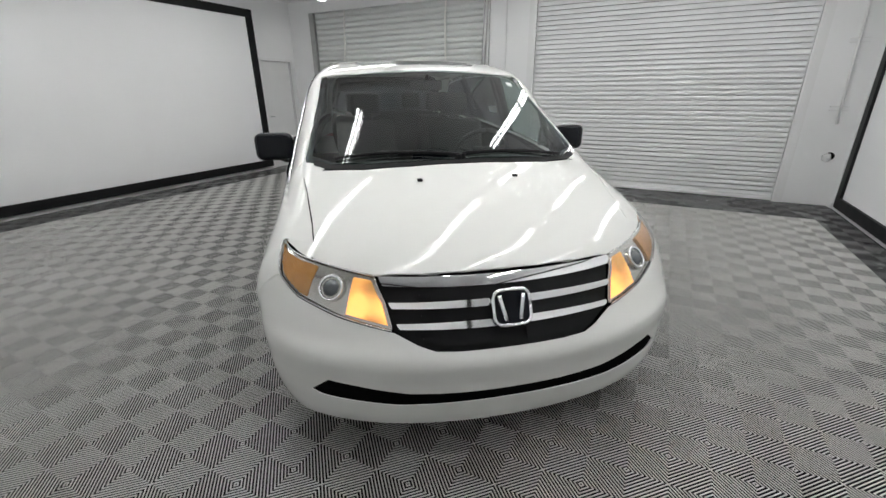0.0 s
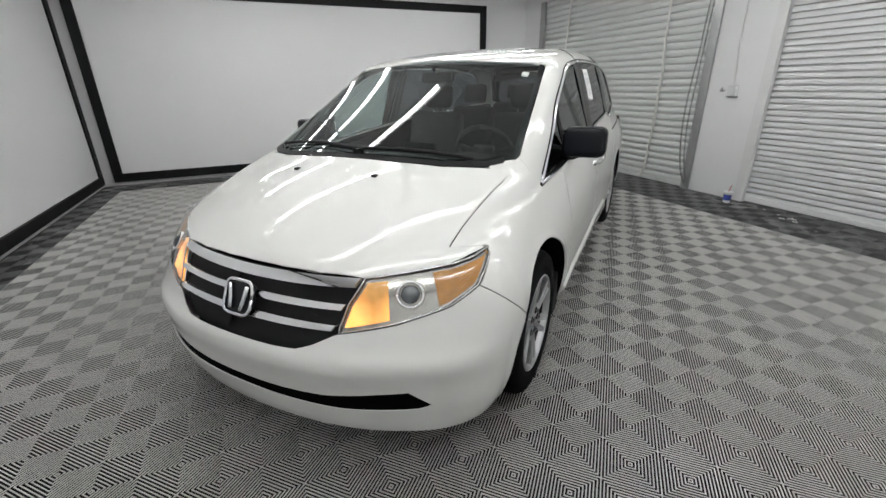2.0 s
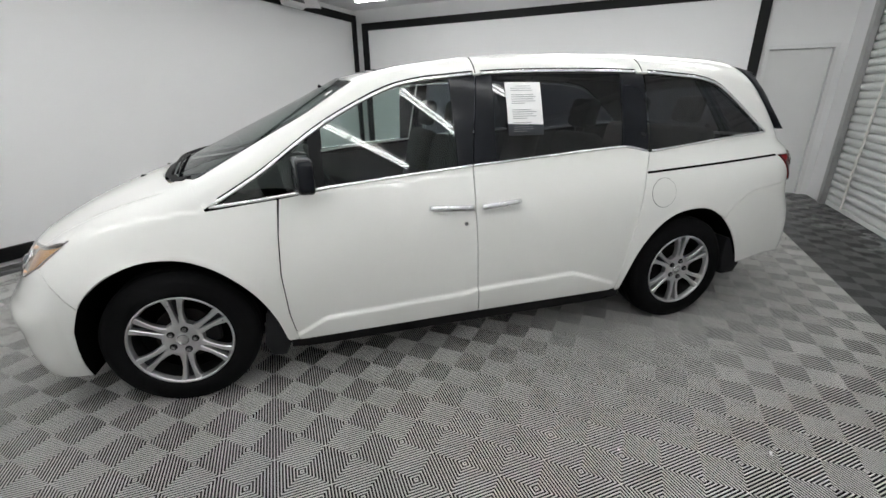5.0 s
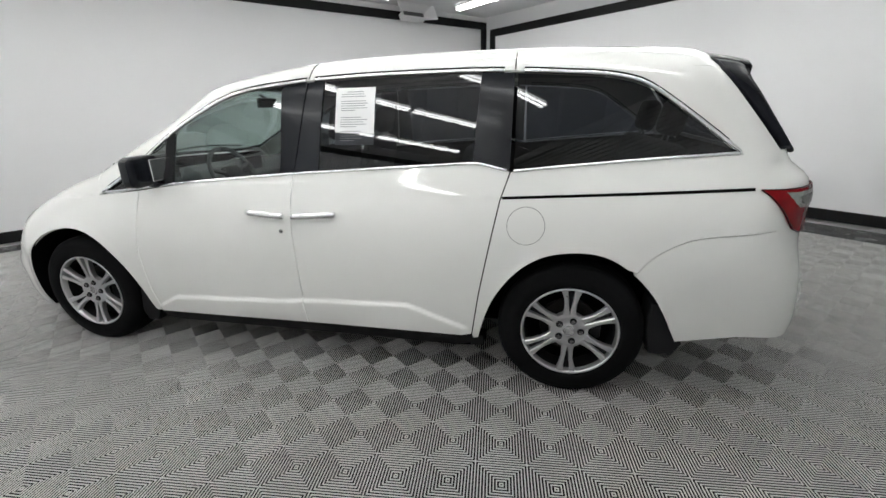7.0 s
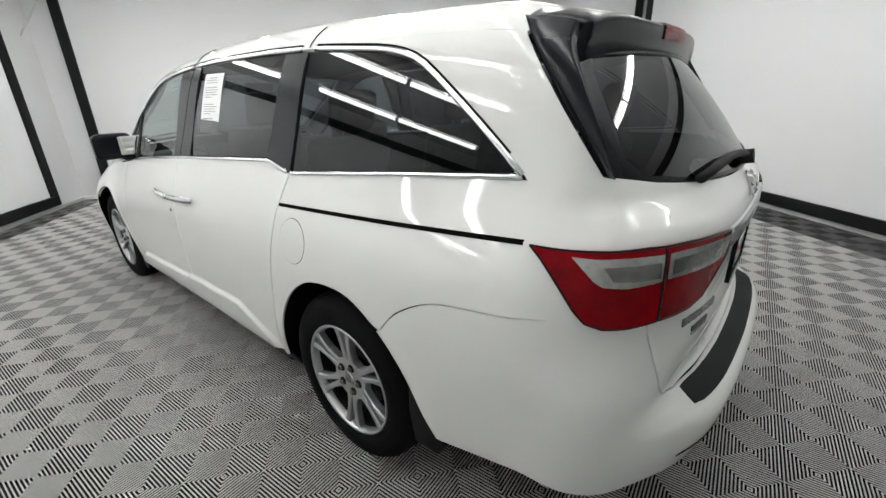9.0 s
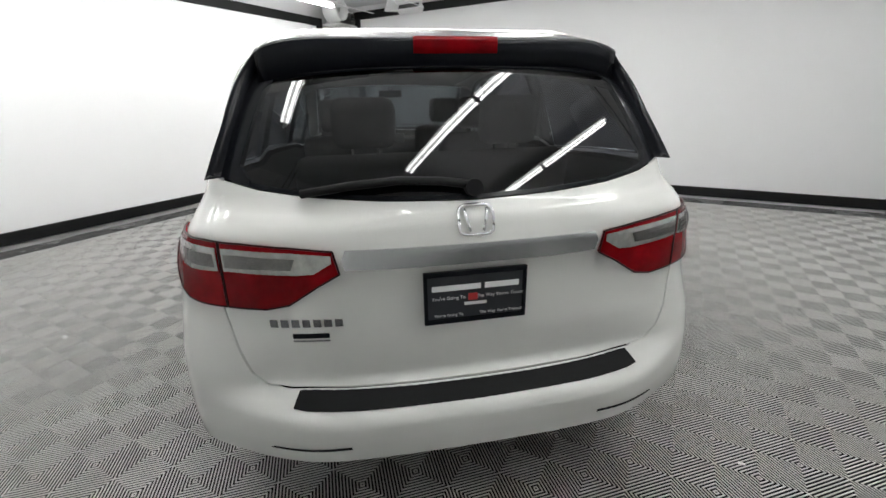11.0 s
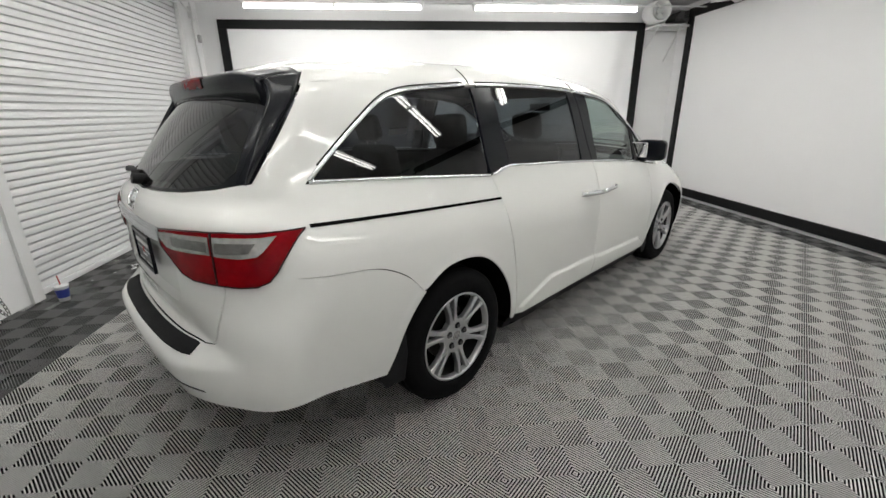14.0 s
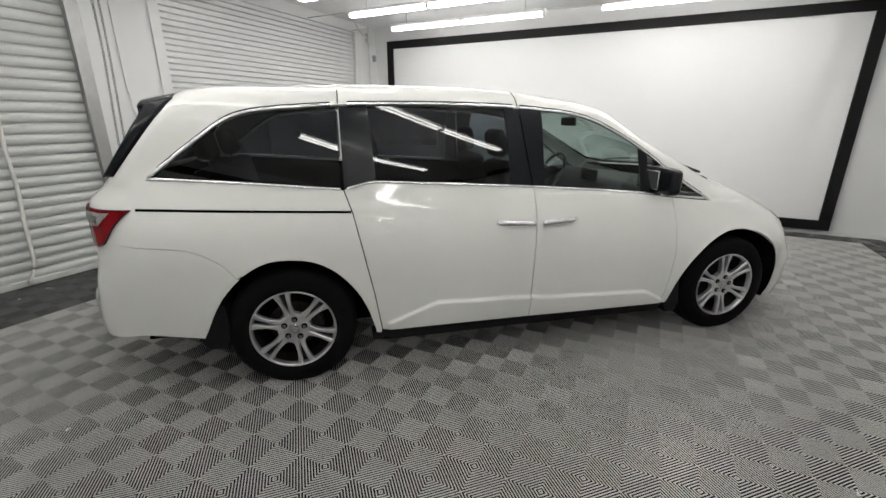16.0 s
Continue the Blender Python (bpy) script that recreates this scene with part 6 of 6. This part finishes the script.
def tile_mesh(name, mat):
    """Two by two cells whose ribs slant in turn; flat rib caps stand on narrow webs, coloured near-black to put the
    gaps' shade into the colour.
    """
    me = bpy.data.meshes.new(name)
    verts, faces, slots = [], [], []
    n, s = 17, CELL
    pitch, half = 2.0 / n, 0.20 * 2.0 / n  # in units of u + v, which runs 0..2 over a cell

    def band(lo, hi):
        pts = []
        for c, inner in ((lo, False), (hi, True)):
            p, q = ((c, 0), (0, c)) if c <= 1 else ((1, c - 1), (c - 1, 1))
            pts += [q, p] if inner else [p, q]
        (p0, q0, q1, p1) = pts
        ring = [p0, q0]
        if lo < 1 < hi:
            ring.append((0, 1))
        ring += [q1, p1]
        if lo < 1 < hi:
            ring.append((1, 0))
        return ring

    for ci in (0, 1):
        for cj in (0, 1):
            flip = (ci + cj) % 2
            for k in range(n):
                lo, hi = (k + 0.5) * pitch - half, (k + 0.5) * pitch + half
                ring = band(max(lo, 0), min(hi, 2))
                mid_k = (k + 0.5) * pitch
                crown = band(max(mid_k - 0.86 * half, 0.0), min(mid_k + 0.86 * half, 2.0))
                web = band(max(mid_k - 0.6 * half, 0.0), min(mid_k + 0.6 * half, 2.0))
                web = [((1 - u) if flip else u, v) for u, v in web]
                crown = [((1 - u) if flip else u, v) for u, v in crown]
                ring = [((1 - u) if flip else u, v) for u, v in ring]
                if not flip:
                    ring, crown, web = ring[::-1], crown[::-1], web[::-1]
                m = len(ring)
                base = len(verts)
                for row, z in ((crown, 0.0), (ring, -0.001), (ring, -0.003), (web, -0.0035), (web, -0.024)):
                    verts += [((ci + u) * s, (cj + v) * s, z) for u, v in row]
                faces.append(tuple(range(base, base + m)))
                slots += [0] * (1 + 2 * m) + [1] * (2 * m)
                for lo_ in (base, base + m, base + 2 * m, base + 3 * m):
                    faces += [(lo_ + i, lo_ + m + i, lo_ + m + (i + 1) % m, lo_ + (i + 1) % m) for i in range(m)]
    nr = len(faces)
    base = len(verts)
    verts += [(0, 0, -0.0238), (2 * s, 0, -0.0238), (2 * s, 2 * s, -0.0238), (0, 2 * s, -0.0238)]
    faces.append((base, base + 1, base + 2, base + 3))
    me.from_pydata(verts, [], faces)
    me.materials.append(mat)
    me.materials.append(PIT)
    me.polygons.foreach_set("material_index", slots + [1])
    bm = bmesh.new()
    bm.from_mesh(me)
    bmesh.ops.recalc_face_normals(bm, faces=bm.faces[:nr])
    bm.faces.ensure_lookup_table()
    for f in bm.faces:
        if abs(f.normal.z) > 0.9 and f.normal.z < 0:
            f.normal_flip()
    bm.to_mesh(me)
    bm.free()
    return me


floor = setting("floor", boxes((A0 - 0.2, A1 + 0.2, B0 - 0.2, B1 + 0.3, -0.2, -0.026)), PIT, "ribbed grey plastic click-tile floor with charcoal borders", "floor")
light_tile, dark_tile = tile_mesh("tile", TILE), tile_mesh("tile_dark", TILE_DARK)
T = 2 * CELL
spots = []
for i in range(int((A0 - FLOOR_A) / T) - 1, int((A1 - FLOOR_A) / T) + 1):
    for j in range(int((B0 - FLOOR_B) / T) - 1, int((B1 - FLOOR_B) / T) + 1):
        a, b = FLOOR_A + i * T, FLOOR_B + j * T
        mid = (a + CELL, b + CELL)
        if mid[0] < A0 or mid[0] > A1 or mid[1] < B0 or mid[1] > B1:
            continue
        dark = mid[0] > A1 - 0.45 or mid[0] < A0 + 0.62 or mid[1] > B1 - 0.75 or mid[1] < B0 + 0.53
        w = ROOM @ Vector((*mid, 0))
        away = max(abs(w.x) - 2.5, 0) ** 2 + max(abs(w.y) - 1.0, 0) ** 2
        under = abs(w.x) < 2.1 and abs(w.y) < 0.7
        spots.append((away + (50 if under else 0), a, b, dark))
spots.sort()
for _, a, b, dark in spots[:300]:
    ob = new("tile", dark_tile if dark else light_tile)
    ob.parent, ob.matrix_basis = floor, pose(a, b, 0)
for dark in (False, True):
    src = dark_tile if dark else light_tile
    vs = np.empty(len(src.vertices) * 3, np.float32)
    src.vertices.foreach_get("co", vs)
    vs = vs.reshape(-1, 3)
    polys = [tuple(p.vertices) for p in src.polygons]
    slots = [p.material_index for p in src.polygons]
    rest = [(a, b) for _, a, b, d in spots[300:] if d == dark]
    allv = np.concatenate([vs + np.array((a, b, 0), np.float32) for a, b in rest]).tolist()
    allf = [tuple(v + k * len(vs) for v in p) for k in range(len(rest)) for p in polys]
    me = bpy.data.meshes.new("outer_tiles")
    me.from_pydata(allv, [], allf)
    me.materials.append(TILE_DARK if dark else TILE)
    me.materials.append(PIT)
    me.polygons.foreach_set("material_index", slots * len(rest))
    ob = new("outer_tiles", me)
    ob.parent = floor
    ob["kind"] = "stuff"
